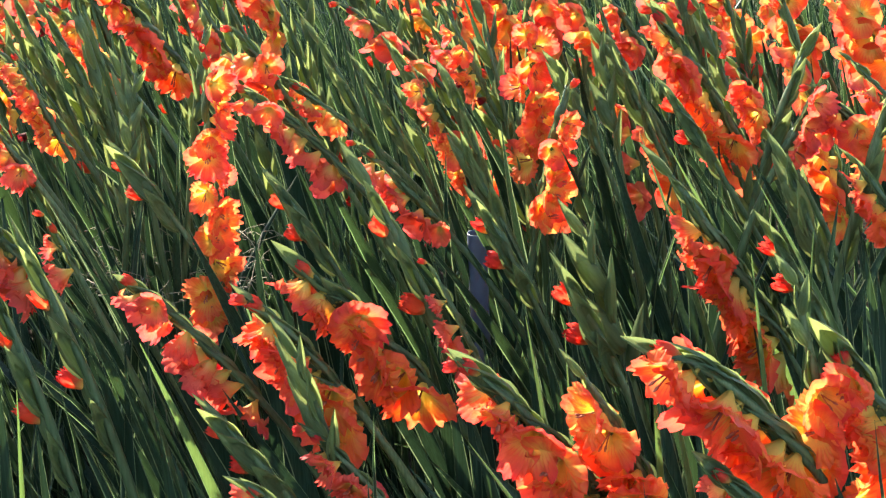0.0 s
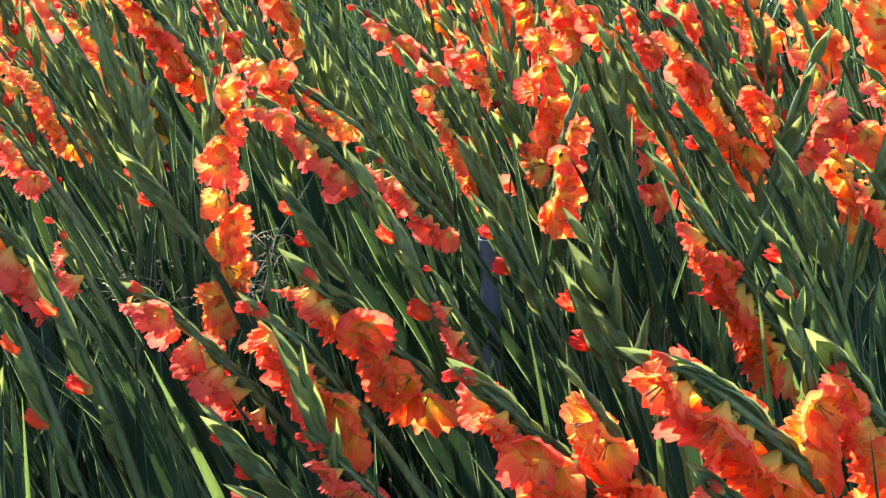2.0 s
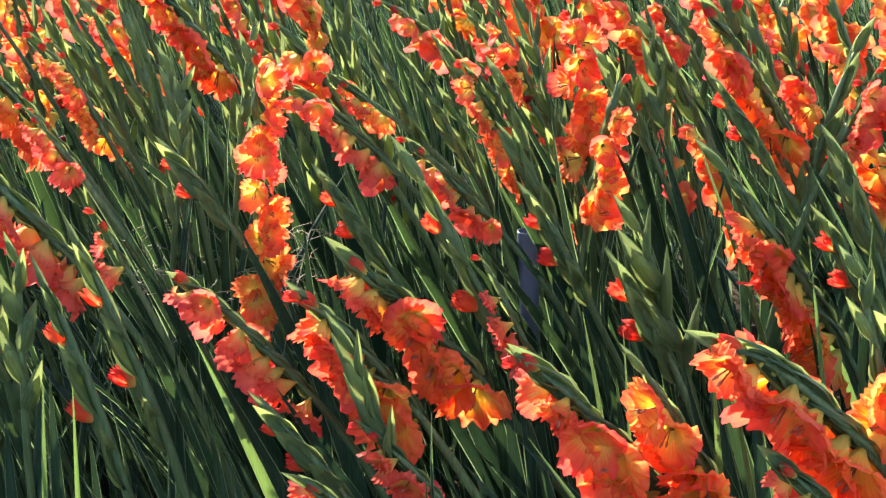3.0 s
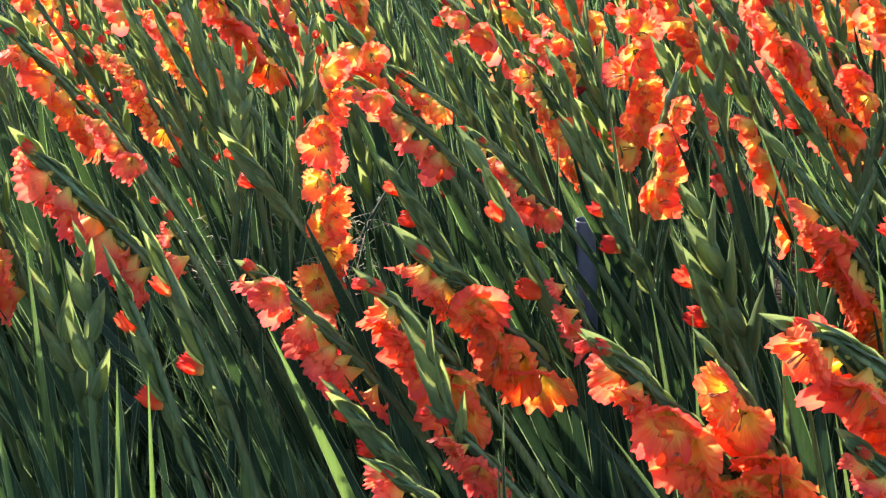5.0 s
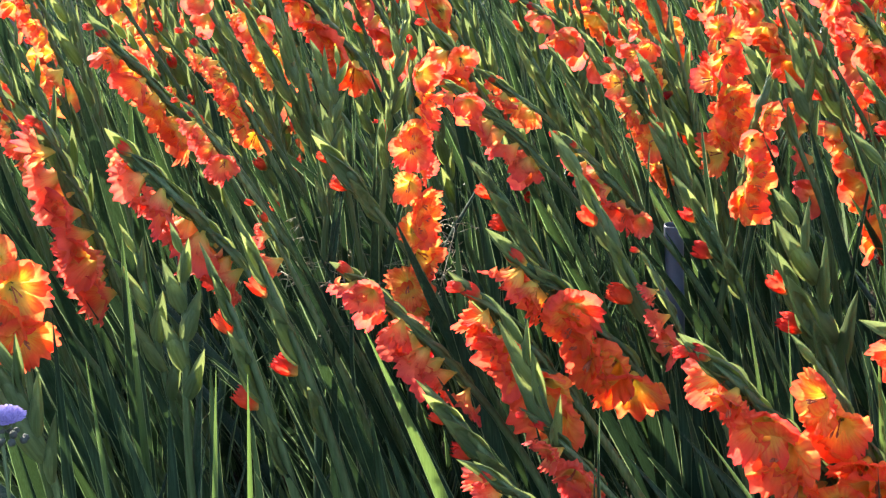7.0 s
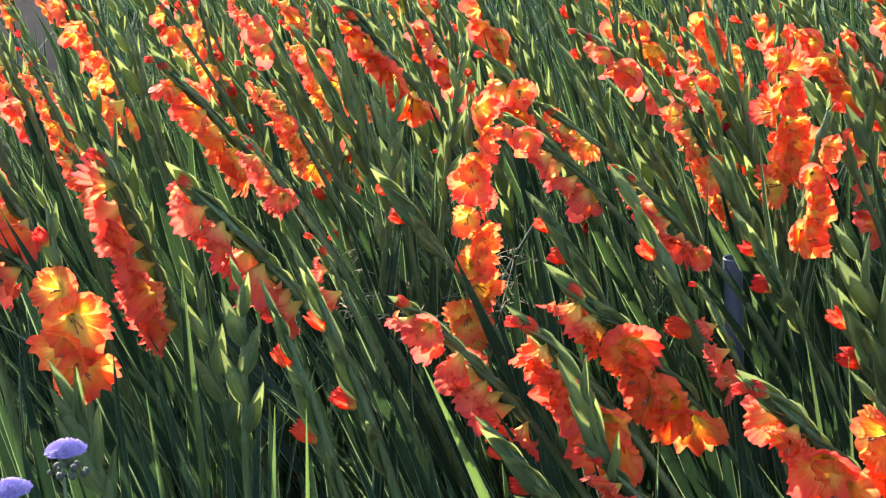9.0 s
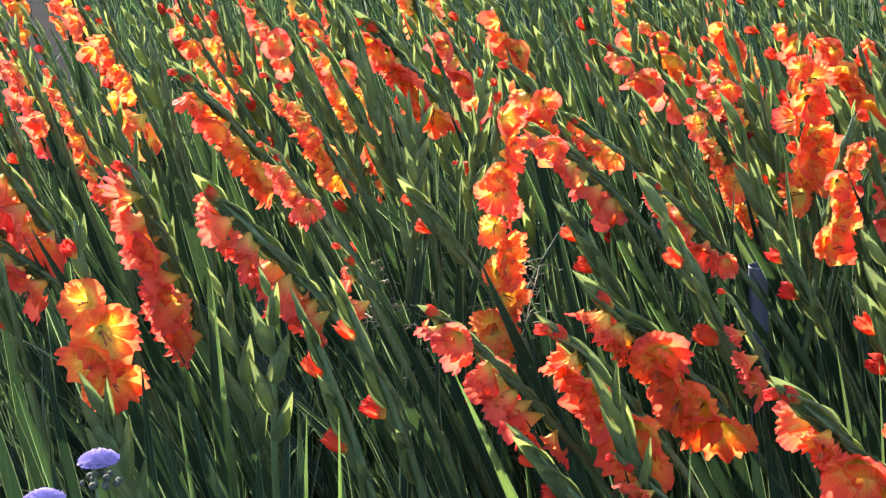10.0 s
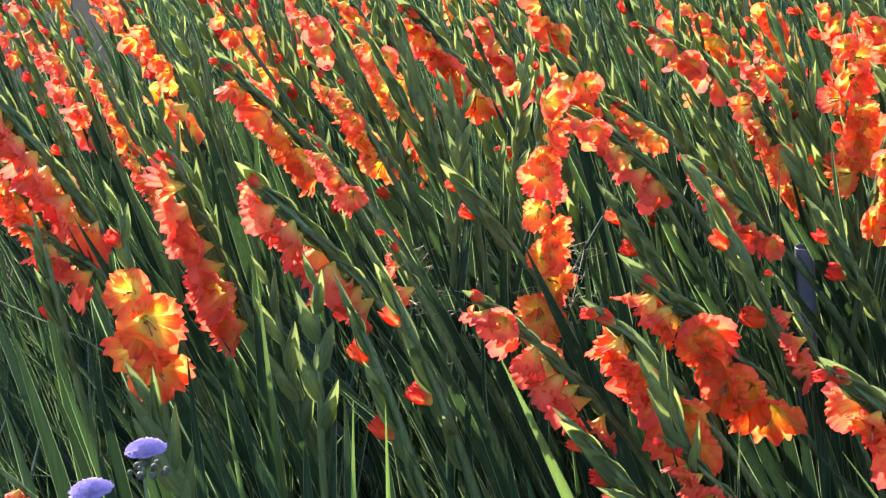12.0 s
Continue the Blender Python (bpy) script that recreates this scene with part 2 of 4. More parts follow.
def blade_rows(rnd, length, width, bend, twist):
    """A sword leaf: fold along the midrib, tapering to a point; grows along +z, bends to +x."""
    rows = []
    for i in range(8):
        u = i / 7
        w = width * 0.5 * (0.55 + 0.9 * u if u < 0.4 else max(0.0, 0.91 * (1 - ((u - 0.4) / 0.6) ** 2.1))) + 0.0006
        a = twist * u
        c = Vector((bend * length * u ** 2.2, 0, length * u * (1 - 0.22 * bend * u)))
        across = Vector((math.sin(a), math.cos(a), 0))
        out = Vector((math.cos(a), -math.sin(a), 0))
        fold = w * 0.28
        rows.append([c + across * (w * k) + out * (fold * abs(k) ** 1.5 + (w * 0.10 if abs(k) > 0.93 else 0)) for k in (-1.0, -0.93, -0.1, 0.1, 0.93, 1.0)])
    return rows


def rim_lit(me):
    """Gives the outer strips of blades, the first and last of every five faces, the paler margin with rim light painted
    in.
    """
    me.materials.append(LIT_MARGIN)
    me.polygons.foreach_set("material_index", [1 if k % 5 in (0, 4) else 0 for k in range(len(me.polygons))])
    return me


def blade_mesh(name, seed, length=1.0, width=0.045):
    rnd = random.Random(seed)
    rows = blade_rows(rnd, length, width, rnd.uniform(0.05, 0.30), rnd.uniform(-0.9, 0.9))
    return rim_lit(mesh_from(name, [v for r in rows for v in r], sheet(rows), LEAF))


def florets_of(material, seeds, cols, lines):
    return [floret_mesh("floret", seed, spread, material, 1.0, cols, lines, cols > 30) for seed, spread in seeds]


# by look, and for each look fine ones for near plants, plain ones, and coarse ones for far plants
KINDS = {}
for size_, cols_, lines_ in (("near", 33, 9), ("mid", 23, 7), ("far", 12, 5)):
    KINDS["bloom", size_] = florets_of(PETAL, ((61, 0.80), (62, 0.56), (63, 0.68), (64, 0.48), (65, 0.62)), cols_, lines_)
    KINDS["glow_warm", size_] = florets_of(PETAL_GLOW, ((71, 0.80), (72, 0.64), (73, 0.72)), cols_, lines_)
    KINDS["golden", size_] = florets_of(PETAL_SUN, ((17, 0.95), (18, 0.78), (19, 0.86)), cols_, lines_)
    KINDS["salmon", size_] = florets_of(PETAL_PINK, ((5, 0.74), (6, 0.54), (7, 0.64), (16, 0.46)), cols_, lines_)
    KINDS["opening", size_] = [floret_mesh("floret", s, sp, PETAL_SHUT, 0.8, cols_, lines_, cols_ > 30) for s, sp in ((51, 0.30), (52, 0.40))]
HALF = [floret_mesh("half_open_floret", s, sp, PETAL_SHUT, 0.70, 15, 8) for s, sp in ((11, 0.10), (12, 0.20), (13, 0.34))]
WILTED = [floret_mesh("wilted_floret", s, 0.04, PETAL_WILT, 1.0, 13, 8) for s in (15,)]
BRACTS = [pod_mesh("bract", s, 0.076, 0.0130, BRACT, cv) for s, cv in ((21, 0.06), (22, 0.12), (23, 0.02))]
PODS = [pod_mesh("bud", s, 0.090, 0.0118, BRACT, cv) for s, cv in ((31, 0.02), (32, 0.07), (33, 0.11))]
BLADES = [blade_mesh("leaf", 40 + s) for s in range(8)]


def aim(at, way, roll, size):
    """A pose whose z axis points along way."""
    q = way.to_track_quat("Z", "Y")
    return Matrix.Translation(at) @ q.to_matrix().to_4x4() @ Matrix.Rotation(roll, 4, "Z") @ Matrix.Diagonal((size, size, size, 1))


LABELS = {
    "bloom": "gladiolus with ruffled orange florets and yellow throats in bloom",
    "golden": "gladiolus with wide orange florets and large yellow centres",
    "salmon": "gladiolus with salmon-red florets on a leaning green spike",
    "opening": "gladiolus spike with red buds just opening above sword leaves",
    "bud": "green gladiolus spike still in closed bud among sword leaves",
}
count = [0]


def gladiolus(x, y, height, lean, bend, zone, florets, top, low, face, look_="bloom", size=1.0, half=1, leaves=4, thick=1.0, nod=0.0):
    """One plant. lean: how far the tip stands from the foot in x and y; bend: power of the stem's curve; zone: share of the stem that is
    the spike; florets open from top to low, as shares of the spike counted from its tip; face: compass degrees to which they open;
    nod: how far the tip sinks."""
    count[0] += 1
    rnd = random.Random(count[0] * 7 + 3)
    root = new("gladiolus")
    root.matrix_basis = Matrix.Translation((x, y, 0))
    tagged(root, LABELS[look_], "flower", "gladioli in the field")

    def at(s):
        k = s ** bend
        return Vector((lean[0] * k, lean[1] * k, height * s - nod * max(0.0, (s - 1 + zone) / zone) ** 3))

    def along(s):
        return (at(min(1.0, s + 0.01)) - at(s - 0.01)).normalized()

    # share of the spike's length from the tip, turned into the stem's own share
    marks = [1 - zone * i / 30 for i in range(31)]
    run = [0.0]
    for a, b in zip(marks, marks[1:]):
        run.append(run[-1] + (at(a) - at(b)).length)

    def where(share):
        return float(np.interp(share * run[-1], run, marks))

    steps = [i / 17 for i in range(18)]
    pts = [at(s) + Vector((math.sin(s * 17 + count[0]), math.cos(s * 13 + count[0]), 0)) * 0.0025 * (1 if 0 < s else 0) for s in steps]
    v, f = tube(pts, [(0.0078 - 0.0040 * s ** 1.6) * thick if s < 0.99 else 0.0008 for s in steps], 7)
    part("stem", mesh_from("stem", v, f, STEM), root, Matrix())
    out0 = Vector((math.cos(radians(face)), math.sin(radians(face)), -0.05))
    nodes = max(6, int(run[-1] / ((0.046 if florets else 0.054) * size)))
    fineness = "far" if y > 3.3 else "near" if thick > 1.05 or y < 2.6 else "mid"
    if florets and top < 0.13:
        # the tip of a spike in full bloom: a red bud about to open
        tip_way = (along(0.97) + out0 * 0.25).normalized()
        part("half_open_floret", HALF[count[0] % 3], root, aim(at(0.985), tip_way, count[0], 0.62 * size))
        part("bud", PODS[count[0] % 3], root, aim(at(0.94), along(0.955), count[0], 0.50 * size))
    else:
        part("bud", PODS[count[0] % 3], root, aim(at(0.955), along(0.955), count[0], 0.55 * size))
    for i in range(nodes):
        share = (i + 0.4) / nodes
        s = where(share)
        t = along(s)
        out = (out0 - t * out0.dot(t)).normalized()
        side = t.cross(out)
        alt = (1 if i % 2 else -1)
        if florets and top <= share <= low:
            continue
        if share > low and florets:
            continue
        small = 0.55 + 0.5 * min(1.0, share / 0.45)
        way = (t * 1.0 + out * 0.12 + side * alt * (rnd.uniform(0.20, 0.36) if florets else rnd.uniform(0.20, 0.40))).normalized()
        part("bud", PODS[i % 3], root, aim(at(s), way, math.atan2(0.3, alt) + rnd.uniform(-0.4, 0.4), small * size * rnd.uniform(0.90, 1.12) * (1.0 if florets else 1.18)))
        if half and florets and share > top - 0.10 or (look_ == "opening" and share > 0.35 and i % 2 == 0):
            away = (way + out * (0.3 if i % 4 else 0.8)).normalized()
            part("half_open_floret", HALF[i % 3], root, aim(at(s) + way * 0.040 * small, away, rnd.uniform(0, 6), small * 0.80 * size))
    for i in range(florets):
        share = top + (low - top) * (i + 0.5) / florets
        s = where(share)
        t = along(s)
        own = Matrix.Rotation(rnd.uniform(-0.7, 0.7), 3, "Z") @ out0
        out = (own - t * own.dot(t)).normalized()
        side = t.cross(out)
        alt = (1 if i % 2 else -1)
        k = size * (0.92 + 0.24 * i / max(1, florets - 1)) * rnd.uniform(0.86, 1.10)
        way = (out * 1.0 + t * rnd.uniform(-0.5, 0.45) + side * alt * rnd.uniform(0.05, 0.75)).normalized()
        # lower florets take the yellower petals, with the sun's glow in their colour
        tone = "glow_warm" if look_ == "bloom" and i > florets * 0.4 and rnd.random() < 0.85 else look_
        meshes = KINDS[tone, fineness]
        flower, petals = meshes[(i + count[0]) % len(meshes)], []
        if fineness == "near":
            flower, petals = flower
        fl = part("floret", flower, root, aim(at(s) + way * 0.007, way, rnd.uniform(0, 6.28), k))
        for petal in petals:
            part("petal", petal, fl, Matrix())
        bway = (t * 1.0 + out * rnd.uniform(0.0, 0.14) + side * alt * rnd.uniform(0.0, 0.10)).normalized()
        local = fl.matrix_basis.inverted() @ aim(at(s) - t * rnd.uniform(0.0, 0.014), bway, rnd.uniform(-1.2, 1.2), rnd.uniform(0.82, 1.25) * size)
        part("bract", BRACTS[i % 3], fl, local)
    if florets > 2 and low < 0.9 and count[0] % 2:
        s = where(min(1.0, low + 0.04))
        t = along(s)
        part("wilted_floret", WILTED[0], root, aim(at(s), (out0 - Vector((0, 0, 0.5)) + t * 0.2).normalized(), count[0], 0.8 * size))
    # long leaves that clasp the stem up to the spike
    for i in range(2 if leaves > 1 else 1):
        s = (0.30 if i else 0.44) + rnd.uniform(-0.06, 0.06)
        t = along(min(0.9, s + 0.18))
        long_ = height * (max(0.25, 1 - zone * 0.85 - s) + rnd.uniform(-0.02, 0.10))
        clasp = aim(at(s) + Vector((rnd.uniform(-0.006, 0.006), -0.010, 0)), (t + Vector((rnd.uniform(-0.05, 0.05), rnd.uniform(-0.08, 0.0), 0))).normalized(), rnd.uniform(-1.0, 1.0), 1.0)
        part("leaf", BLADES[rnd.randrange(8)], root, clasp @ Matrix.Diagonal((long_, rnd.uniform(0.40, 0.68), long_, 1)))
    lean_way = math.atan2(lean[1], lean[0])
    for i in range(leaves):
        turn = lean_way + rnd.uniform(-0.5, 0.5) + (math.pi if i % 3 == 2 else 0)
        tilt = rnd.uniform(0.0, 0.20) if i % 3 != 2 else rnd.uniform(0.0, 0.12)
        length = height * rnd.uniform(0.36, 0.60)
        m = Matrix.Translation((rnd.uniform(-0.02, 0.02), rnd.uniform(-0.02, 0.02), -0.01)) @ Matrix.Rotation(turn, 4, "Z") @ Matrix.Rotation(tilt, 4, "Y")
        m = m @ Matrix.Rotation(rnd.uniform(-1.2, 1.2), 4, "Z") @ Matrix.Diagonal((length, rnd.uniform(0.5, 0.8), length, 1))
        part("leaf", BLADES[rnd.randrange(8)], root, m)
    return root


def leaf_fan(x, y, height, lean, bend, width, seed, around=3):
    """A young plant with no spike: one long sword leaf and a few shorter ones."""
    rnd = random.Random(seed)
    root = new("gladiolus")
    root.matrix_basis = Matrix.Translation((x, y, 0))
    tagged(root, "young gladiolus fan of long green sword leaves without flowers", "plant", "gladioli in the field")
    wide = Vector((0.92, 0.39, 0)).normalized()
    roll = rnd.uniform(-0.5, 0.5)
    rows = []
    for i in range(12):
        u = i / 11
        k = u ** bend
        w = width * 0.5 * (0.6 + 0.66 * u if u < 0.6 else max(0.0, 1 - ((u - 0.6) / 0.4) ** 1.8)) + 0.0005
        c = Vector((lean[0] * k, lean[1] * k, height * u))
        a = roll + 0.5 * u
        across = wide * math.cos(a) + Vector((-wide.y, wide.x, 0)) * math.sin(a)
        out = Vector((across.y, -across.x, 0))
        rows.append([c + across * (w * q) + out * (w * 0.25 * abs(q) ** 1.5 + (w * 0.10 if abs(q) > 0.93 else 0)) for q in (-1.0, -0.93, -0.1, 0.1, 0.93, 1.0)])
    part("leaf", rim_lit(mesh_from("leaf", [v for r in rows for v in r], sheet(rows), LEAF_LIGHTER if around < 2 else LEAF)), root, Matrix())
    lean_way = math.atan2(lean[1], lean[0])
    for i in range(around):
        length = height * rnd.uniform(0.5, 0.78)
        m = Matrix.Rotation(lean_way + rnd.uniform(-0.6, 0.6), 4, "Z") @ Matrix.Rotation(rnd.uniform(0.05, 0.3), 4, "Y") @ Matrix.Rotation(rnd.uniform(-1.2, 1.2), 4, "Z")
        part("leaf", BLADES[rnd.randrange(8)], root, Matrix.Translation((0.01 * i - 0.01, 0.012 * (i % 2), -0.01)) @ m @ Matrix.Diagonal((length, rnd.uniform(0.6, 0.9), length, 1)))
    return root


# ---- ground ----
def rolling(x, y):
    return 0.03 * noise.noise(Vector((x * 1.3, y * 1.3, 0))) - 0.03


xs = [-400, -120, -40, -15, -7] + [-4 + 0.2 * i for i in range(36)] + [5, 9, 20, 60, 150, 400]
ys = [-400, -120, -40, -12, -4] + [-1 + 0.2 * i for i in range(51)] + [12, 20, 50, 140, 400]
rows = [[Vector((x, y, rolling(x, y))) for x in xs] for y in ys]
tagged(new("ground", mesh_from("ground", [v for r in rows for v in r], sheet(rows), SOIL)), "dark bare soil under the flower field", "ground", kind="structure")


def canopy(x, y):
    """Height of the spikes' middle over the field."""
    return min(1.24, 0.060 + -0.149 * x + 0.369 * y)


def beyond(x, y):
    """True past the corner where the field ends and the dark sheet lies."""
    ragged = 0.5 + 0.5 * math.sin(x * 91.7 + y * 57.3)
    return y > 5.0 + 1.5 * ragged and x < -2.0 - 0.75 * (y - 3.61)


# ---- gladioli at the front of the field ----
gladiolus(-0.406, 2.434, 1.292, (0.046, 0.020), 1.80, 0.333, 14, 0.06, 0.97, 318, "bloom", 0.67, 1, 2, 1.00)
gladiolus(-0.020, 2.733, 1.235, (-0.368, -0.156), 3.67, 0.162, 8, 0.10, 0.92, 210, "salmon", 0.65, 1, 3, 1.00, 0.02)
gladiolus(-0.082, 2.881, 1.256, (-0.368, -0.156), 2.07, 0.130, 6, 0.15, 0.95, 228, "bloom", 0.77, 1, 3, 1.00)
gladiolus(0.020, 2.834, 1.199, (-0.368, -0.156), 4.10, 0.071, 5, 0.12, 0.85, 213, "bloom", 0.51, 1, 3, 1.00)
gladiolus(-0.549, 3.234, 1.241, (-0.368, -0.156), 2.50, 0.155, 9, 0.10, 0.97, 228, "bloom", 0.93, 1, 3, 1.00)
gladiolus(-0.114, 3.341, 1.195, (-0.368, -0.156), 3.92, 0.114, 6, 0.10, 0.90, 213, "salmon", 0.68, 1, 3, 1.00)
gladiolus(0.208, 2.840, 1.213, (-0.329, -0.140), 1.80, 0.161, 9, 0.06, 0.95, 213, "bloom", 0.64, 1, 3, 1.00)
gladiolus(-0.006, 2.987, 1.314, (-0.040, -0.017), 1.80, 0.255, 11, 0.26, 0.97, 285, "bloom", 0.74, 1, 3, 1.10)
gladiolus(-0.022, 2.690, 1.212, (0.127, 0.054), 2.20, 0.200, 8, 0.22, 0.97, 330, "bloom", 0.63, 1, 3, 1.00)
gladiolus(0.205, 3.599, 1.196, (-0.368, -0.156), 2.55, 0.154, 6, 0.15, 0.92, 223, "bloom", 0.74, 1, 3, 1.00)
gladiolus(0.274, 3.691, 1.168, (-0.368, -0.156), 1.99, 0.119, 5, 0.20, 0.95, 238, "salmon", 0.66, 1, 3, 1.00)
gladiolus(0.567, 3.076, 1.278, (-0.368, -0.156), 2.17, 0.205, 12, 0.10, 0.96, 216, "bloom", 0.86, 1, 3, 1.00)
gladiolus(0.433, 3.219, 1.255, (-0.228, -0.097), 1.80, 0.193, 0, 0.90, 0.90, 228, "bud", 0.68, 1, 3, 1.00)
gladiolus(0.676, 3.078, 1.205, (-0.355, -0.151), 1.80, 0.119, 5, 0.15, 0.75, 270, "bloom", 0.57, 1, 3, 1.00)
gladiolus(0.276, 2.867, 1.233, (0.155, 0.066), 2.60, 0.190, 0, 0.90, 0.90, 23, "bud", 0.93, 1, 2, 1.30)
gladiolus(0.262, 2.809, 1.186, (0.202, 0.086), 3.00, 0.152, 5, 0.10, 0.62, 330, "salmon", 0.58, 1, 2, 1.20)
gladiolus(0.829, 3.061, 1.174, (-0.368, -0.156), 3.17, 0.115, 8, 0.10, 0.90, 223, "bloom", 0.68, 1, 3, 1.00)
gladiolus(0.454, 2.802, 1.256, (0.140, 0.060), 2.40, 0.307, 0, 0.90, 0.90, 23, "bud", 0.98, 1, 2, 1.30)
gladiolus(0.538, 3.886, 1.170, (-0.350, -0.148), 1.80, 0.146, 6, 0.15, 0.95, 248, "golden", 0.76, 1, 3, 1.00)
gladiolus(0.715, 3.772, 1.176, (-0.368, -0.156), 2.34, 0.140, 6, 0.15, 0.95, 233, "golden", 0.91, 1, 3, 1.00)
gladiolus(0.844, 3.204, 1.193, (-0.368, -0.156), 3.11, 0.074, 3, 0.20, 0.90, 223, "salmon", 0.50, 1, 3, 1.00)
gladiolus(0.910, 2.929, 1.112, (-0.368, -0.156), 2.12, 0.125, 5, 0.20, 0.90, 223, "bloom", 0.73, 1, 3, 1.00)
gladiolus(0.676, 2.723, 1.147, (-0.368, -0.156), 2.06, 0.277, 12, 0.30, 0.97, 210, "bloom", 1.08, 1, 3, 1.20)
gladiolus(0.826, 2.230, 1.109, (-0.368, -0.156), 3.13, 0.187, 10, 0.04, 0.95, 214, "bloom", 1.18, 1, 3, 1.30, 0.03)
gladiolus(0.718, 2.217, 1.163, (-0.130, -0.055), 1.80, 0.276, 4, 0.40, 1.05, 284, "golden", 0.84, 1, 3, 1.30)
gladiolus(1.013, 2.347, 1.052, (-0.368, -0.156), 1.93, 0.154, 8, 0.06, 0.95, 216, "bloom", 0.99, 1, 3, 1.20)
gladiolus(0.911, 2.150, 0.971, (-0.368, -0.156), 2.54, 0.124, 6, 0.06, 0.95, 216, "salmon", 0.74, 1, 3, 1.20)
gladiolus(0.577, 2.216, 1.052, (-0.368, -0.156), 2.35, 0.232, 10, 0.10, 0.97, 214, "bloom", 1.01, 1, 3, 1.30, 0.02)
gladiolus(0.639, 2.236, 1.028, (-0.305, -0.129), 1.80, 0.217, 8, 0.22, 0.95, 220, "golden", 0.84, 1, 3, 1.30)
gladiolus(0.410, 2.527, 1.090, (-0.188, -0.080), 1.80, 0.248, 0, 0.90, 0.90, 280, "bud", 1.10, 1, 3, 1.25)
gladiolus(0.471, 2.491, 1.019, (-0.239, -0.101), 1.80, 0.168, 0, 0.90, 0.90, 215, "opening", 1.10, 1, 3, 1.25)
gladiolus(0.214, 2.705, 1.139, (-0.368, -0.156), 2.71, 0.131, 8, 0.08, 0.92, 213, "salmon", 0.58, 1, 3, 1.00)
gladiolus(0.192, 2.499, 1.163, (-0.273, -0.116), 1.80, 0.309, 0, 0.90, 0.90, 213, "opening", 1.10, 1, 3, 1.25)
gladiolus(0.277, 2.447, 1.035, (-0.236, -0.100), 1.80, 0.163, 3, 0.15, 0.85, 218, "salmon", 0.54, 1, 3, 1.00)
gladiolus(0.346, 2.597, 1.077, (-0.276, -0.117), 1.80, 0.152, 0, 0.90, 0.90, 213, "opening", 0.95, 1, 3, 1.00)
gladiolus(0.108, 2.555, 1.102, (-0.331, -0.140), 1.80, 0.129, 0, 0.90, 0.90, 213, "opening", 0.94, 1, 3, 1.00)
gladiolus(0.243, 2.418, 1.057, (-0.368, -0.156), 2.81, 0.201, 9, 0.03, 0.92, 238, "bloom", 0.98, 1, 3, 1.20)
gladiolus(0.222, 2.319, 1.038, (-0.368, -0.156), 2.19, 0.225, 9, 0.08, 0.84, 218, "bloom", 1.03, 1, 3, 1.20)
gladiolus(0.125, 2.108, 1.035, (-0.153, -0.065), 1.80, 0.182, 0, 0.90, 0.90, 248, "bud", 0.95, 1, 3, 1.20)
gladiolus(0.039, 2.289, 1.084, (-0.368, -0.156), 2.55, 0.227, 9, 0.05, 0.90, 214, "salmon", 0.80, 1, 3, 1.10, 0.02)
gladiolus(0.239, 2.156, 0.936, (-0.360, -0.153), 1.80, 0.151, 0, 0.90, 0.90, 213, "opening", 0.95, 1, 3, 1.20)
gladiolus(0.364, 2.199, 0.914, (-0.368, -0.156), 1.97, 0.131, 5, 0.08, 0.90, 223, "salmon", 0.66, 1, 3, 1.00)
gladiolus(0.360, 2.020, 0.928, (-0.368, -0.156), 2.97, 0.111, 6, 0.05, 0.90, 223, "salmon", 0.70, 1, 3, 1.00)
gladiolus(-0.276, 2.046, 1.100, (-0.161, -0.068), 1.80, 0.305, 0, 0.90, 0.90, 213, "opening", 1.10, 1, 3, 1.35)
gladiolus(-0.240, 2.139, 1.132, (-0.193, -0.082), 1.80, 0.313, 0, 0.90, 0.90, 213, "opening", 1.10, 1, 3, 1.35)
gladiolus(-0.262, 2.309, 1.101, (-0.234, -0.099), 1.80, 0.134, 2, 0.12, 0.60, 223, "salmon", 0.59, 1, 3, 1.00)
gladiolus(-0.379, 2.391, 1.176, (-0.368, -0.156), 2.83, 0.201, 9, 0.05, 0.92, 214, "salmon", 1.01, 1, 3, 1.10)
gladiolus(-0.661, 2.765, 1.251, (-0.368, -0.156), 2.77, 0.179, 9, 0.06, 0.95, 216, "bloom", 0.80, 1, 3, 1.00)
gladiolus(-0.427, 2.684, 1.271, (-0.368, -0.156), 2.25, 0.143, 6, 0.12, 0.92, 216, "bloom", 0.60, 1, 3, 1.00)
gladiolus(-0.353, 2.567, 1.179, (-0.368, -0.156), 1.81, 0.100, 3, 0.12, 0.80, 216, "salmon", 0.53, 1, 3, 1.00)
gladiolus(-0.477, 2.933, 1.273, (-0.368, -0.156), 2.68, 0.115, 6, 0.12, 0.92, 216, "bloom", 0.59, 1, 3, 1.00)
gladiolus(-1.082, 2.930, 1.302, (-0.274, -0.116), 1.80, 0.179, 6, 0.08, 0.90, 228, "bloom", 0.55, 1, 3, 1.00)
gladiolus(-0.975, 2.618, 1.273, (-0.259, -0.110), 1.80, 0.161, 6, 0.08, 0.92, 223, "bloom", 0.45, 1, 3, 1.00)
gladiolus(-0.891, 2.366, 1.347, (-0.368, -0.156), 2.58, 0.244, 10, 0.12, 0.90, 220, "salmon", 1.00, 1, 3, 1.20)
gladiolus(-0.905, 2.410, 1.183, (-0.368, -0.156), 1.94, 0.147, 8, 0.10, 0.95, 228, "bloom", 0.78, 1, 3, 1.00)
gladiolus(-0.776, 2.342, 1.083, (-0.368, -0.156), 3.55, 0.091, 3, 0.10, 0.90, 223, "salmon", 0.81, 1, 3, 1.00)
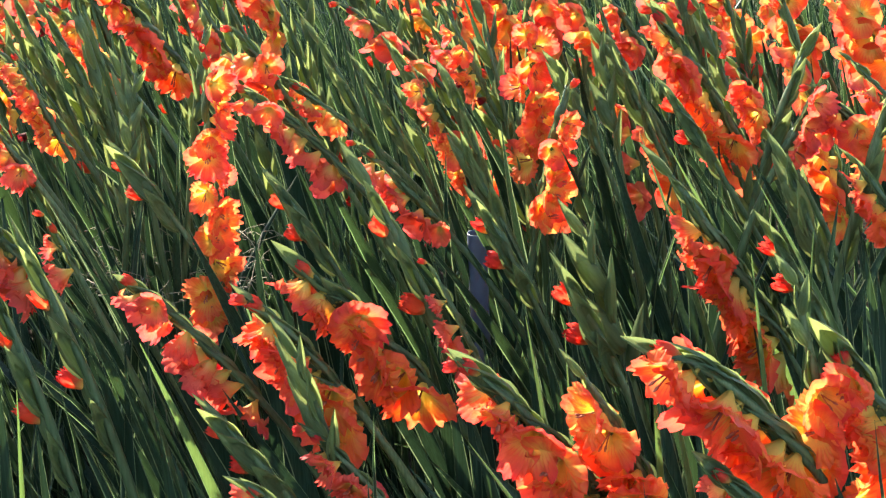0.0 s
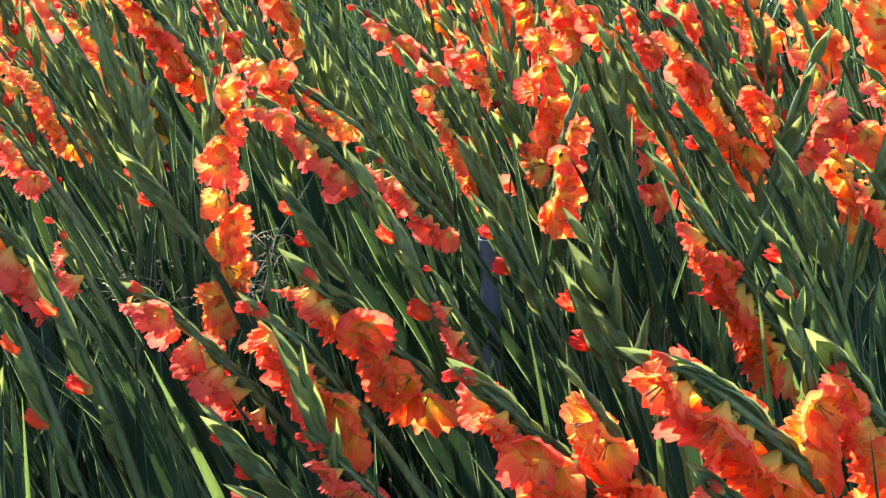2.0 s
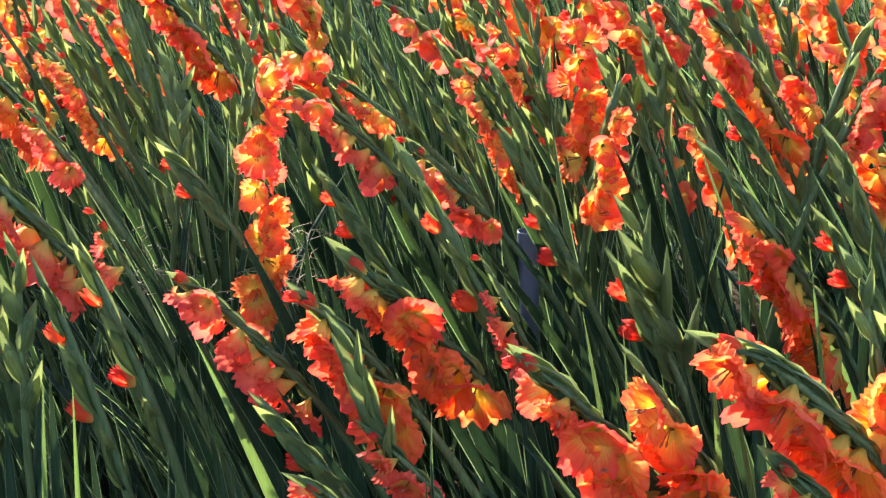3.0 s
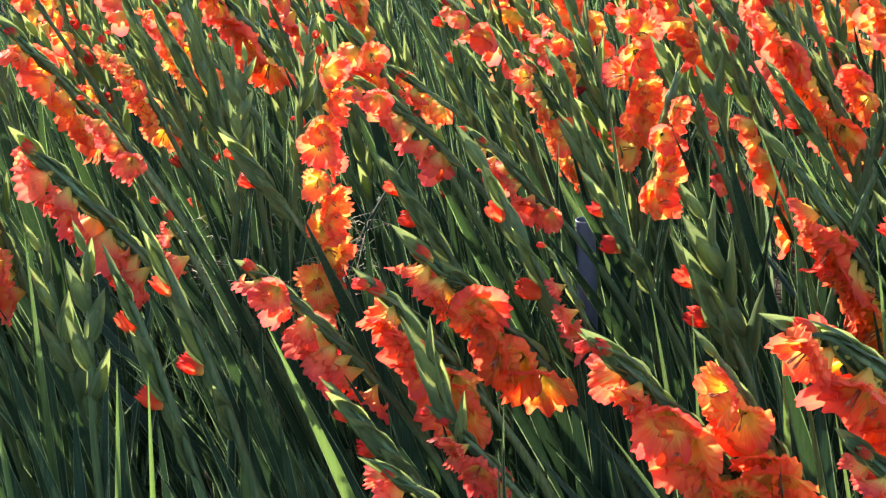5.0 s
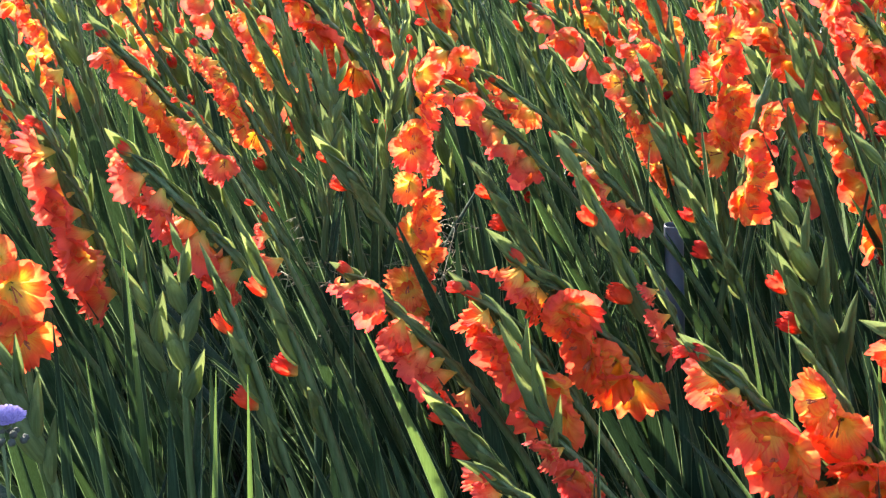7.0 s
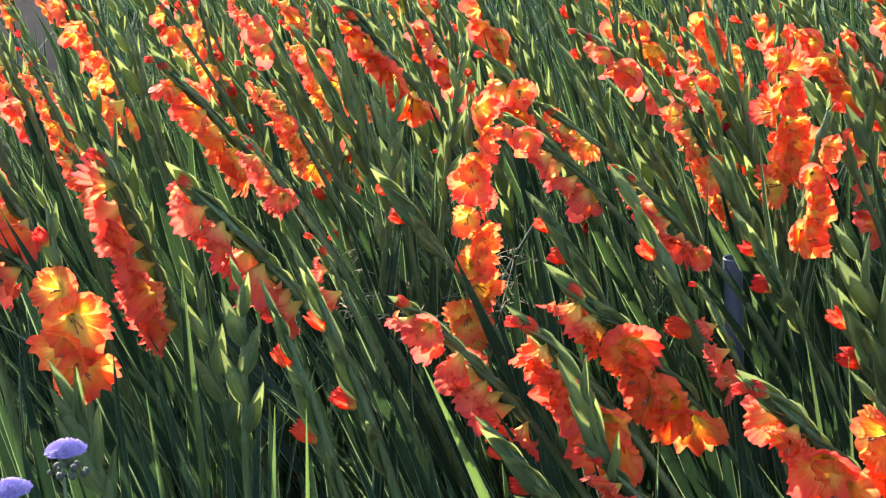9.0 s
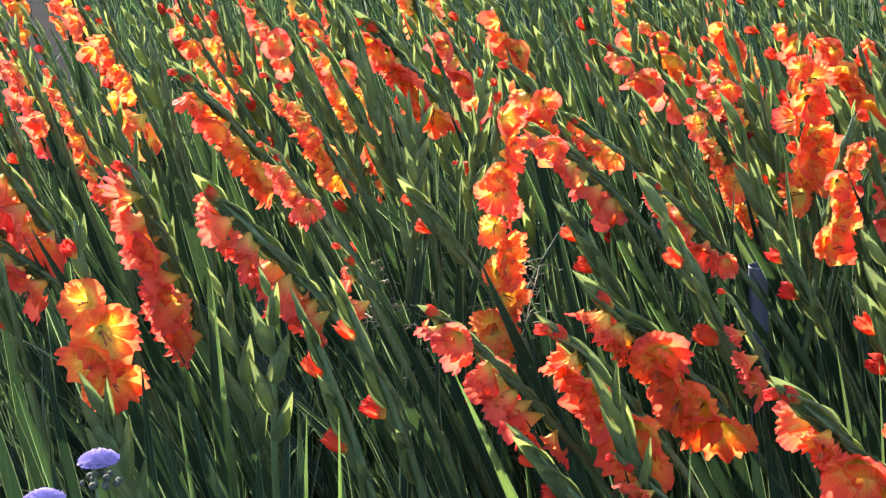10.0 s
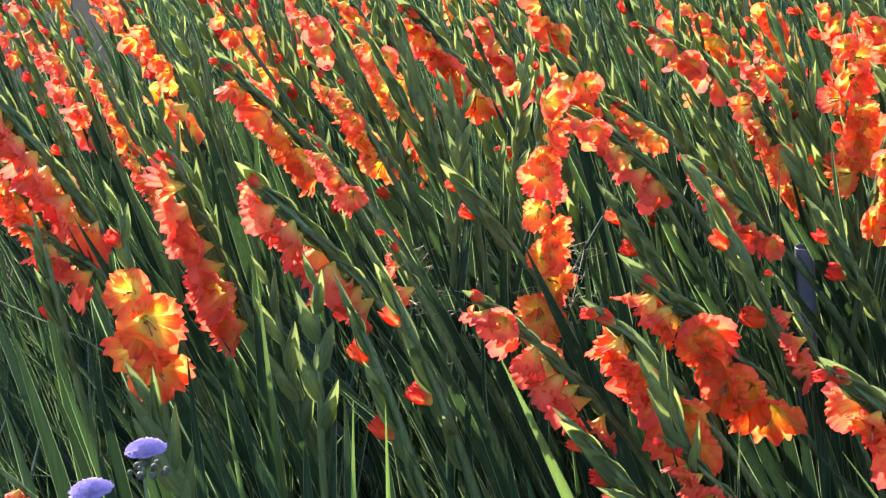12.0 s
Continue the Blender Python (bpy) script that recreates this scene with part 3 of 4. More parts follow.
gladiolus(-0.769, 2.554, 1.153, (-0.333, -0.141), 1.80, 0.092, 3, 0.10, 0.90, 223, "bloom", 0.50, 1, 3, 1.00)
gladiolus(-0.733, 2.394, 1.171, (-0.206, -0.087), 1.80, 0.274, 8, 0.08, 0.93, 220, "salmon", 1.07, 1, 3, 1.10)
gladiolus(-0.861, 2.127, 1.175, (-0.046, -0.019), 1.80, 0.285, 4, 0.40, 0.84, 285, "golden", 0.92, 1, 3, 1.30)
gladiolus(-0.993, 2.115, 1.098, (-0.056, -0.024), 1.80, 0.216, 0, 0.90, 0.90, 205, "opening", 0.95, 1, 3, 1.30)
gladiolus(-0.629, 2.207, 1.051, (-0.075, -0.032), 1.80, 0.276, 0, 0.90, 0.90, 280, "bud", 0.82, 1, 3, 1.10)
gladiolus(-0.590, 2.062, 1.099, (0.037, 0.016), 1.80, 0.246, 0, 0.90, 0.90, 290, "bud", 0.80, 1, 3, 1.10)
gladiolus(-0.565, 1.914, 0.913, (-0.368, -0.156), 2.09, 0.161, 2, 0.30, 0.70, 213, "salmon", 0.51, 1, 3, 1.00)
gladiolus(-0.658, 1.969, 0.947, (-0.097, -0.041), 1.80, 0.219, 0, 0.90, 0.90, 280, "bud", 1.10, 1, 3, 1.30)
gladiolus(-1.446, 3.479, 1.270, (-0.368, -0.156), 1.93, 0.158, 0, 0.90, 0.90, 228, "bud", 0.37, 1, 3, 1.00)
gladiolus(-1.103, 2.596, 1.337, (-0.155, -0.066), 1.80, 0.226, 0, 0.90, 0.90, 228, "bud", 0.63, 1, 3, 1.00)
gladiolus(-1.068, 2.787, 1.312, (-0.121, -0.051), 1.80, 0.189, 0, 0.90, 0.90, 228, "bud", 0.59, 1, 3, 1.00)
gladiolus(-0.435, 2.705, 1.316, (-0.290, -0.123), 1.80, 0.204, 0, 0.90, 0.90, 228, "bud", 0.75, 1, 3, 1.00)
gladiolus(-0.535, 2.697, 1.342, (-0.256, -0.108), 1.80, 0.208, 0, 0.90, 0.90, 228, "bud", 0.73, 1, 3, 1.00)
gladiolus(-0.537, 2.699, 1.353, (-0.159, -0.067), 1.80, 0.233, 0, 0.90, 0.90, 228, "bud", 0.73, 1, 5, 1.00)
gladiolus(-1.197, 2.540, 1.349, (-0.161, -0.068), 1.80, 0.224, 0, 0.90, 0.90, 228, "opening", 0.63, 1, 3, 1.00)
gladiolus(-1.035, 3.304, 1.226, (-0.368, -0.156), 1.83, 0.111, 5, 0.10, 0.90, 223, "bloom", 0.59, 1, 3, 1.00)
gladiolus(-0.905, 3.343, 1.265, (-0.350, -0.148), 1.80, 0.126, 5, 0.10, 0.90, 223, "salmon", 0.60, 1, 3, 1.00)
gladiolus(-0.883, 3.499, 1.245, (-0.368, -0.156), 2.08, 0.112, 5, 0.10, 0.90, 223, "golden", 0.58, 1, 3, 1.00)
gladiolus(-1.098, 2.637, 1.303, (-0.235, -0.099), 1.80, 0.138, 5, 0.10, 0.90, 223, "salmon", 0.58, 1, 3, 1.00)
gladiolus(-1.536, 3.148, 1.284, (-0.300, -0.127), 1.80, 0.137, 5, 0.10, 0.90, 223, "salmon", 0.57, 1, 3, 1.00)
gladiolus(-0.594, 3.067, 1.244, (-0.355, -0.150), 1.80, 0.131, 6, 0.10, 0.92, 223, "bloom", 0.59, 1, 3, 1.00)
gladiolus(-0.456, 2.614, 1.269, (-0.278, -0.118), 1.80, 0.120, 6, 0.10, 0.95, 228, "bloom", 0.49, 1, 3, 1.00)
gladiolus(-0.341, 2.524, 1.201, (-0.368, -0.156), 2.00, 0.102, 5, 0.10, 0.92, 220, "salmon", 0.53, 1, 3, 1.00)
gladiolus(-0.463, 2.546, 1.249, (-0.082, -0.035), 1.80, 0.164, 0, 0.90, 0.90, 248, "bud", 0.81, 1, 3, 1.00)
gladiolus(-0.602, 2.436, 1.265, (0.103, 0.044), 1.80, 0.220, 0, 0.90, 0.90, 290, "bud", 0.55, 1, 3, 1.00)
gladiolus(-0.103, 2.541, 1.143, (-0.368, -0.156), 1.87, 0.110, 0, 0.90, 0.90, 213, "opening", 0.89, 1, 3, 1.00)
gladiolus(-0.536, 2.650, 1.369, (-0.143, -0.060), 1.80, 0.259, 0, 0.90, 0.90, 228, "bud", 0.75, 1, 5, 1.00)
gladiolus(-0.587, 2.567, 1.304, (0.134, 0.057), 1.80, 0.211, 0, 0.90, 0.90, 300, "bud", 0.55, 1, 3, 1.00)
gladiolus(-0.543, 3.448, 1.228, (-0.361, -0.153), 1.80, 0.163, 6, 0.20, 0.95, 228, "salmon", 0.72, 1, 3, 1.00)
gladiolus(-0.514, 3.607, 1.206, (-0.331, -0.140), 1.80, 0.151, 6, 0.15, 0.95, 228, "bloom", 0.80, 1, 3, 1.00)
gladiolus(0.008, 2.827, 1.272, (-0.306, -0.130), 1.80, 0.189, 0, 0.90, 0.90, 218, "bud", 0.79, 1, 3, 1.00)
gladiolus(0.114, 2.818, 1.227, (-0.327, -0.139), 1.80, 0.164, 0, 0.90, 0.90, 218, "bud", 0.82, 1, 3, 1.00)
gladiolus(0.151, 2.903, 1.235, (-0.341, -0.144), 1.80, 0.133, 0, 0.90, 0.90, 218, "bud", 0.79, 1, 5, 1.00)
gladiolus(0.145, 2.789, 1.204, (-0.214, -0.091), 1.80, 0.164, 0, 0.90, 0.90, 218, "bud", 0.84, 1, 3, 1.00)
gladiolus(0.081, 3.161, 1.233, (-0.296, -0.126), 1.80, 0.151, 5, 0.15, 0.80, 223, "bloom", 0.53, 1, 3, 1.00)
gladiolus(0.221, 2.921, 1.251, (-0.107, -0.046), 1.80, 0.175, 0, 0.90, 0.90, 248, "bud", 0.78, 1, 3, 1.10)
gladiolus(0.442, 3.005, 1.225, (-0.310, -0.131), 1.80, 0.141, 0, 0.90, 0.90, 228, "bud", 0.79, 1, 3, 1.00)
gladiolus(0.346, 2.936, 1.208, (-0.280, -0.119), 1.80, 0.134, 0, 0.90, 0.90, 228, "bud", 0.80, 1, 3, 1.00)
gladiolus(0.248, 2.720, 1.134, (-0.264, -0.112), 1.80, 0.131, 0, 0.90, 0.90, 228, "bud", 0.89, 1, 3, 1.00)
gladiolus(0.619, 2.975, 1.174, (-0.368, -0.156), 1.82, 0.129, 0, 0.90, 0.90, 208, "opening", 0.83, 1, 3, 1.00)
gladiolus(0.303, 3.867, 1.153, (-0.368, -0.156), 2.43, 0.115, 5, 0.15, 0.90, 223, "salmon", 0.62, 1, 3, 1.00)
gladiolus(0.411, 3.901, 1.174, (-0.368, -0.156), 1.83, 0.153, 6, 0.20, 0.95, 228, "bloom", 0.69, 1, 3, 1.00)
gladiolus(0.763, 2.696, 1.050, (-0.289, -0.122), 1.80, 0.153, 0, 0.90, 0.90, 215, "opening", 0.95, 1, 3, 1.10)
gladiolus(0.666, 2.785, 1.128, (-0.209, -0.089), 1.80, 0.193, 0, 0.90, 0.90, 228, "bud", 0.91, 1, 3, 1.00)
gladiolus(0.101, 3.235, 1.200, (-0.368, -0.156), 1.86, 0.106, 3, 0.20, 0.80, 223, "salmon", 0.52, 1, 3, 1.00)
gladiolus(-0.203, 3.746, 1.180, (-0.368, -0.156), 2.21, 0.135, 5, 0.15, 0.90, 223, "bloom", 0.59, 1, 3, 1.00)
gladiolus(-0.245, 3.588, 1.200, (-0.128, -0.054), 1.80, 0.165, 5, 0.20, 0.90, 270, "golden", 0.61, 1, 3, 1.00)
gladiolus(-0.022, 3.678, 1.196, (-0.246, -0.104), 1.80, 0.167, 5, 0.20, 0.90, 248, "bloom", 0.61, 1, 3, 1.00)

leaf_fan(-0.233, 2.494, 0.990, (-0.272, -0.125), 1.5, 0.034, 1, 3)
leaf_fan(-0.094, 2.296, 0.895, (-0.225, -0.103), 1.5, 0.034, 2, 3)
leaf_fan(-0.599, 2.017, 0.873, (0.029, 0.013), 1.5, 0.027, 3, 3)
leaf_fan(-0.499, 2.217, 0.928, (-0.200, -0.092), 1.5, 0.027, 4, 3)
leaf_fan(0.552, 2.421, 0.840, (-0.429, -0.197), 1.5, 0.034, 5, 3)
leaf_fan(0.426, 2.511, 0.899, (-0.110, -0.051), 1.5, 0.034, 6, 3)
leaf_fan(0.252, 2.387, 0.881, (-0.035, -0.016), 1.5, 0.025, 7, 3)
leaf_fan(0.045, 3.063, 1.159, (-0.356, -0.163), 1.5, 0.030, 8, 3)
leaf_fan(0.207, 3.050, 1.128, (-0.442, -0.203), 1.5, 0.035, 9, 3)
leaf_fan(-0.262, 2.646, 1.055, (-0.081, -0.037), 1.5, 0.034, 10, 3)
leaf_fan(-0.701, 2.880, 1.209, (-0.075, -0.034), 1.5, 0.034, 11, 3)
leaf_fan(-0.778, 3.044, 1.234, (-0.127, -0.058), 1.5, 0.034, 12, 3)
leaf_fan(-0.425, 3.073, 1.234, (-0.172, -0.079), 1.5, 0.030, 13, 3)
leaf_fan(-0.006, 3.307, 1.234, (-0.246, -0.113), 1.5, 0.030, 14, 3)
leaf_fan(0.688, 3.085, 1.068, (-0.446, -0.205), 1.5, 0.035, 15, 3)
leaf_fan(-0.571, 2.093, 0.897, (0.027, 0.013), 1.5, 0.025, 16, 3)
leaf_fan(-0.439, 2.206, 0.919, (0.037, 0.017), 1.5, 0.020, 17, 3)
leaf_fan(-0.026, 2.148, 0.830, (-0.191, -0.088), 1.5, 0.027, 18, 3)
leaf_fan(-0.259, 2.144, 0.867, (-0.041, -0.019), 1.5, 0.027, 19, 3)
leaf_fan(0.430, 2.328, 0.825, (-0.362, -0.166), 1.5, 0.035, 20, 3)
leaf_fan(0.271, 2.491, 0.915, (-0.107, -0.049), 1.5, 0.030, 21, 3)
leaf_fan(0.155, 2.411, 0.904, (-0.051, -0.023), 1.5, 0.030, 22, 3)
leaf_fan(0.106, 2.382, 0.901, (-0.044, -0.020), 1.5, 0.035, 23, 3)
leaf_fan(0.228, 2.486, 0.918, (-0.191, -0.088), 1.5, 0.035, 24, 3)
leaf_fan(0.067, 2.409, 0.918, (-0.004, -0.002), 1.5, 0.030, 25, 3)
leaf_fan(0.162, 2.404, 0.900, (-0.070, -0.032), 1.5, 0.034, 26, 3)
leaf_fan(0.168, 2.544, 0.952, (-0.062, -0.028), 1.5, 0.030, 27, 3)
leaf_fan(0.339, 2.642, 0.960, (-0.188, -0.086), 1.5, 0.030, 28, 3)
leaf_fan(0.451, 2.643, 0.944, (-0.186, -0.085), 1.5, 0.030, 29, 3)
leaf_fan(0.098, 2.430, 0.919, (-0.096, -0.044), 1.5, 0.030, 30, 3)
leaf_fan(-0.066, 2.545, 0.984, (-0.224, -0.103), 1.5, 0.035, 31, 3)
leaf_fan(-0.138, 2.465, 0.966, (-0.174, -0.080), 1.5, 0.030, 32, 3)
leaf_fan(-0.320, 2.497, 1.009, (-0.004, -0.002), 1.5, 0.030, 33, 3)
leaf_fan(-0.446, 2.053, 0.862, (-0.003, -0.001), 1.5, 0.020, 34, 3)
leaf_fan(-0.669, 2.177, 0.941, (-0.101, -0.046), 1.5, 0.027, 35, 3)
leaf_fan(-0.661, 2.073, 0.901, (-0.079, -0.036), 1.5, 0.027, 36, 3)
leaf_fan(-0.496, 2.049, 0.866, (-0.136, -0.062), 1.5, 0.027, 37, 3)
leaf_fan(-0.339, 2.282, 0.929, (-0.129, -0.059), 1.5, 0.035, 38, 3)
leaf_fan(-0.134, 2.133, 0.842, (-0.118, -0.054), 1.5, 0.027, 39, 3)
leaf_fan(0.440, 2.499, 0.894, (-0.062, -0.029), 1.5, 0.030, 40, 3)
leaf_fan(-0.817, 2.285, 1.006, (0.010, 0.006), 1.5, 0.035, 41, 3)
leaf_fan(-1.043, 2.125, 0.975, (-0.089, -0.050), 1.5, 0.027, 42, 3)
leaf_fan(-0.872, 2.092, 0.935, (-0.126, -0.070), 1.5, 0.027, 43, 3)
leaf_fan(-0.594, 2.086, 0.889, (-0.141, -0.078), 1.5, 0.027, 44, 3)
leaf_fan(-0.833, 2.098, 0.939, (0.017, 0.009), 1.5, 0.020, 45, 3)
leaf_fan(-0.633, 2.042, 0.887, (0.002, 0.001), 1.5, 0.020, 46, 3)
leaf_fan(-1.104, 2.196, 1.014, (-0.035, -0.019), 1.5, 0.027, 47, 3)
leaf_fan(-0.921, 2.080, 0.943, (-0.039, -0.022), 1.5, 0.027, 48, 3)
leaf_fan(-0.965, 1.979, 0.910, (-0.077, -0.043), 1.5, 0.027, 49, 3)
leaf_fan(0.386, 2.510, 0.907, (-0.067, -0.029), 1.5, 0.035, 50, 3)
leaf_fan(0.555, 2.414, 0.843, (-0.199, -0.086), 1.5, 0.030, 51, 3)
leaf_fan(0.503, 2.764, 0.983, (-0.139, -0.060), 1.5, 0.025, 52, 3)
leaf_fan(0.454, 2.746, 0.986, (0.026, 0.011), 1.5, 0.020, 53, 3)
leaf_fan(0.893, 3.031, 1.021, (-0.481, -0.207), 1.5, 0.035, 54, 3)
leaf_fan(0.487, 2.920, 1.043, (-0.195, -0.084), 1.5, 0.030, 55, 3)
leaf_fan(0.595, 2.790, 0.980, (-0.064, -0.028), 1.5, 0.025, 56, 3)
leaf_fan(0.677, 2.759, 0.956, (-0.086, -0.037), 1.5, 0.030, 57, 3)
leaf_fan(0.548, 2.622, 0.923, (-0.108, -0.046), 1.5, 0.025, 58, 3)
leaf_fan(0.667, 2.857, 0.994, (-0.119, -0.051), 1.5, 0.025, 59, 3)
leaf_fan(0.104, 2.410, 0.911, (-0.053, -0.024), 1.2, 0.034, 60, 3)
leaf_fan(0.072, 2.412, 0.918, (-0.019, -0.009), 1.2, 0.034, 61, 3)
leaf_fan(0.116, 2.373, 0.896, (-0.040, -0.019), 1.2, 0.034, 62, 3)
leaf_fan(0.124, 2.345, 0.884, (-0.056, -0.026), 1.2, 0.034, 63, 3)
leaf_fan(0.102, 2.406, 0.911, (-0.027, -0.012), 1.2, 0.034, 64, 3)
leaf_fan(0.153, 2.400, 0.900, (-0.061, -0.028), 1.2, 0.034, 65, 3)
leaf_fan(0.168, 2.363, 0.883, (-0.081, -0.037), 1.2, 0.034, 66, 3)
leaf_fan(0.138, 2.346, 0.883, (-0.026, -0.012), 1.2, 0.034, 67, 3)
leaf_fan(0.241, 2.339, 0.863, (-0.127, -0.058), 1.2, 0.034, 68, 3)
leaf_fan(0.102, 2.421, 0.917, (-0.003, -0.002), 1.2, 0.034, 69, 3)
leaf_fan(0.589, 2.170, 0.952, (-0.368, -0.156), 1.5, 0.018, 103, 1)
leaf_fan(0.166, 2.978, 1.108, (-0.368, -0.156), 1.5, 0.023, 104, 1)
leaf_fan(0.811, 2.734, 1.132, (-0.368, -0.156), 1.5, 0.020, 105, 1)
leaf_fan(0.675, 2.766, 1.158, (-0.368, -0.156), 1.5, 0.020, 106, 1)
leaf_fan(-0.361, 1.823, 1.024, (0.046, 0.019), 1.5, 0.010, 109, 1)
leaf_fan(-0.633, 2.036, 1.115, (0.009, 0.004), 1.5, 0.013, 111, 1)
leaf_fan(-0.449, 1.844, 1.007, (0.067, 0.029), 1.5, 0.011, 112, 1)
leaf_fan(-0.533, 1.849, 1.017, (-0.026, -0.011), 1.5, 0.011, 113, 1)
leaf_fan(0.017, 2.090, 1.040, (-0.240, -0.102), 1.5, 0.021, 114, 1)
leaf_fan(0.482, 2.761, 1.166, (-0.237, -0.101), 1.5, 0.015, 115, 1)
leaf_fan(0.516, 2.282, 0.991, (-0.106, -0.045), 1.5, 0.018, 116, 1)
leaf_fan(0.428, 2.257, 0.986, (-0.038, -0.016), 1.5, 0.015, 117, 1)
leaf_fan(0.576, 2.181, 0.941, (-0.094, -0.040), 1.5, 0.013, 118, 1)
leaf_fan(0.299, 2.235, 1.019, (-0.023, -0.010), 1.5, 0.010, 119, 1)
leaf_fan(0.303, 2.286, 1.026, (-0.090, -0.038), 1.5, 0.012, 120, 1)
leaf_fan(0.514, 2.505, 1.085, (0.025, 0.011), 1.5, 0.011, 121, 1)
leaf_fan(0.541, 2.481, 1.068, (-0.073, -0.031), 1.5, 0.011, 122, 1)

# ---- gladioli further back ----
rnd = random.Random(5)
y = 3.35
while y < 4.9:
    x = -2.6 - 0.25 * (y - 3) - (0.5 if y < 5 else 0)
    while x < 1.9:
        px, py = x + rnd.uniform(-0.07, 0.07), y + rnd.uniform(-0.08, 0.08)
        x += rnd.uniform(0.20, 0.33) * (1 + 0.10 * (y - 3))
        if beyond(px, py):
            continue
        kind = rnd.choices(("bloom", "salmon", "opening", "bud"), (6, 4, 2, 2) if px < 0.15 else (8, 6, 1, 1))[0]
        if 1.15 - 0.515 * py < px < 1.32 - 0.448 * py and py < 4.3:
            kind = rnd.choice(("bud", "bud", "opening"))  # a stretch of the field not yet in bloom
        n = {"bloom": rnd.randint(5, 8), "salmon": rnd.randint(4, 7), "opening": rnd.randint(0, 1), "bud": 0}[kind]
        l = rnd.uniform(0.10, 0.36)
        gladiolus(px, py, rnd.uniform(1.10, 1.32), (-0.92 * l, -0.39 * l), 1.7, 0.42, n, rnd.uniform(0.18, 0.34), rnd.uniform(0.75, 0.95), rnd.uniform(180, 260), kind, rnd.uniform(0.74, 0.90), 1, 2)
    y += 0.26 + 0.05 * (y - 3)

# ---- beyond the field: lawn and a dark sheet on the ground ----
rows = [[Vector((x, y, rolling(x, y) + 0.035 + 0.02 * noise.noise(Vector((x * 3, y * 3, 4))))) for x in [-30 + 0.75 * i for i in range(64)]] for y in [7.9 + 0.6 * j for j in range(31)]]
tagged(new("lawn", mesh_from("lawn", [v for r in rows for v in r], sheet(rows), GRASS)), "sunlit short green lawn behind the flower field", "lawn", kind="structure")
verts, faces = [], []
rnd = random.Random(77)
for k in range(2600):
    x, y = rnd.uniform(-8, 1.5), rnd.uniform(7.7, 10.2)
    br = blade_rows(rnd, rnd.uniform(0.06, 0.16), 0.007, rnd.uniform(0.1, 0.6), 0.4)[::2]
    m = Matrix.Translation((x, y, 0.0)) @ Matrix.Rotation(rnd.uniform(0, 6.28), 4, "Z")
    start = len(verts)
    for r in br:
        verts.extend(m @ v for v in r)
    faces.extend(sheet(br, False, start))
tagged(new("lawn_grass", mesh_from("lawn_grass", verts, faces, GRASS)), "short green grass blades of the lawn", "grass", kind="stuff")
# near-black blue for the uneven sheet just above the soil
DARK_SHEET = plain_material("dark_ground", (0.0016, 0.002, 0.004), (0.0035, 0.0045, 0.008), 5.0, 0.95, 0.3, 0.0, 0.01, 0.02)
rows = []
for y in [4.9 + 0.1 * j for j in range(42)]:
    mid = -1.97 - 0.81 * (y - 3.4)
    rows.append([Vector((mid + x, y, 0.07 + 0.03 * noise.noise(Vector(((mid + x) * 2.1, y * 2.1, 9))) + 0.012 * noise.noise(Vector(((mid + x) * 7, y * 7, 2))))) for x in [-3.2 + 0.12 * i for i in range(31)]])
tagged(new("dark_sheet", mesh_from("dark_sheet", [v for r in rows for v in r], sheet(rows), DARK_SHEET)), "dark blue-black uneven sheet on the ground beside the field", "ground cover", kind="structure")

# ---- the mass of leaves ----
verts, faces, pale_verts, pale_faces = [], [], [], []
rnd = random.Random(9)
for k in range(11500):
    y = 1.2 + 7.2 * rnd.random() ** 1.3
    x = rnd.uniform(-1.5 - 0.42 * (y - 1.2), 1.15 + 0.02 * y) if k < 7000 else rnd.uniform(-5.4, -1.2)
    if beyond(x, y) or (x > 0.25 and y < 4.6 and k % 5 in (1, 2, 4)):
        continue
    room = canopy(x, y) - (0.38 if y < 2.4 else rnd.uniform(0.12, 0.58))
    room -= (0.20 if y < 2.9 else 0.34) if x > 0.25 and y > 2.3 else 0.0  # sparser, lower leaves at this side of the field
    room -= 0.08 if y > 3.0 and x <= 0.25 else 0.0
    length = min(rnd.uniform(0.45, 1.15), room) * rnd.uniform(0.5, 1.0)
    broad = k % 6 == 3
    length = length * (1.12 if broad else 1.0)
    br = blade_rows(rnd, length, rnd.uniform(0.026, 0.038) * (0.72 if y < 2.3 else 1.0) if broad else rnd.uniform(0.008, 0.023), rnd.uniform(0.02, 0.36) + (0.35 if k % 9 == 0 else 0.0), rnd.uniform(-1.0, 1.0))
    if y > 3.2:
        br = br[::2] + br[-1:]
    turn = radians(203) + rnd.gauss(0, 0.75)
    m = Matrix.Translation((x, y, -0.02)) @ Matrix.Rotation(turn, 4, "Z") @ Matrix.Rotation(rnd.gauss(0.13 - 0.11 * min(1.0, max(0.0, (x + 0.35) / 0.5)), 0.15), 4, "Y") @ Matrix.Rotation(rnd.uniform(-1.4, 1.4), 4, "Z")
    start = len(verts)
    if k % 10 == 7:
        # narrow slivers added as backlit leaf edges, the sun painted in as a pale colour
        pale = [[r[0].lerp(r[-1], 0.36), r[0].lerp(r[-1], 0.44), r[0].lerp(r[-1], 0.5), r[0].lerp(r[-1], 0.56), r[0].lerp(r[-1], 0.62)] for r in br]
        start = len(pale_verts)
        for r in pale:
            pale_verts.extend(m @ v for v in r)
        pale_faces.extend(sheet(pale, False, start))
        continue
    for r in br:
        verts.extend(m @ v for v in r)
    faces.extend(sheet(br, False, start))
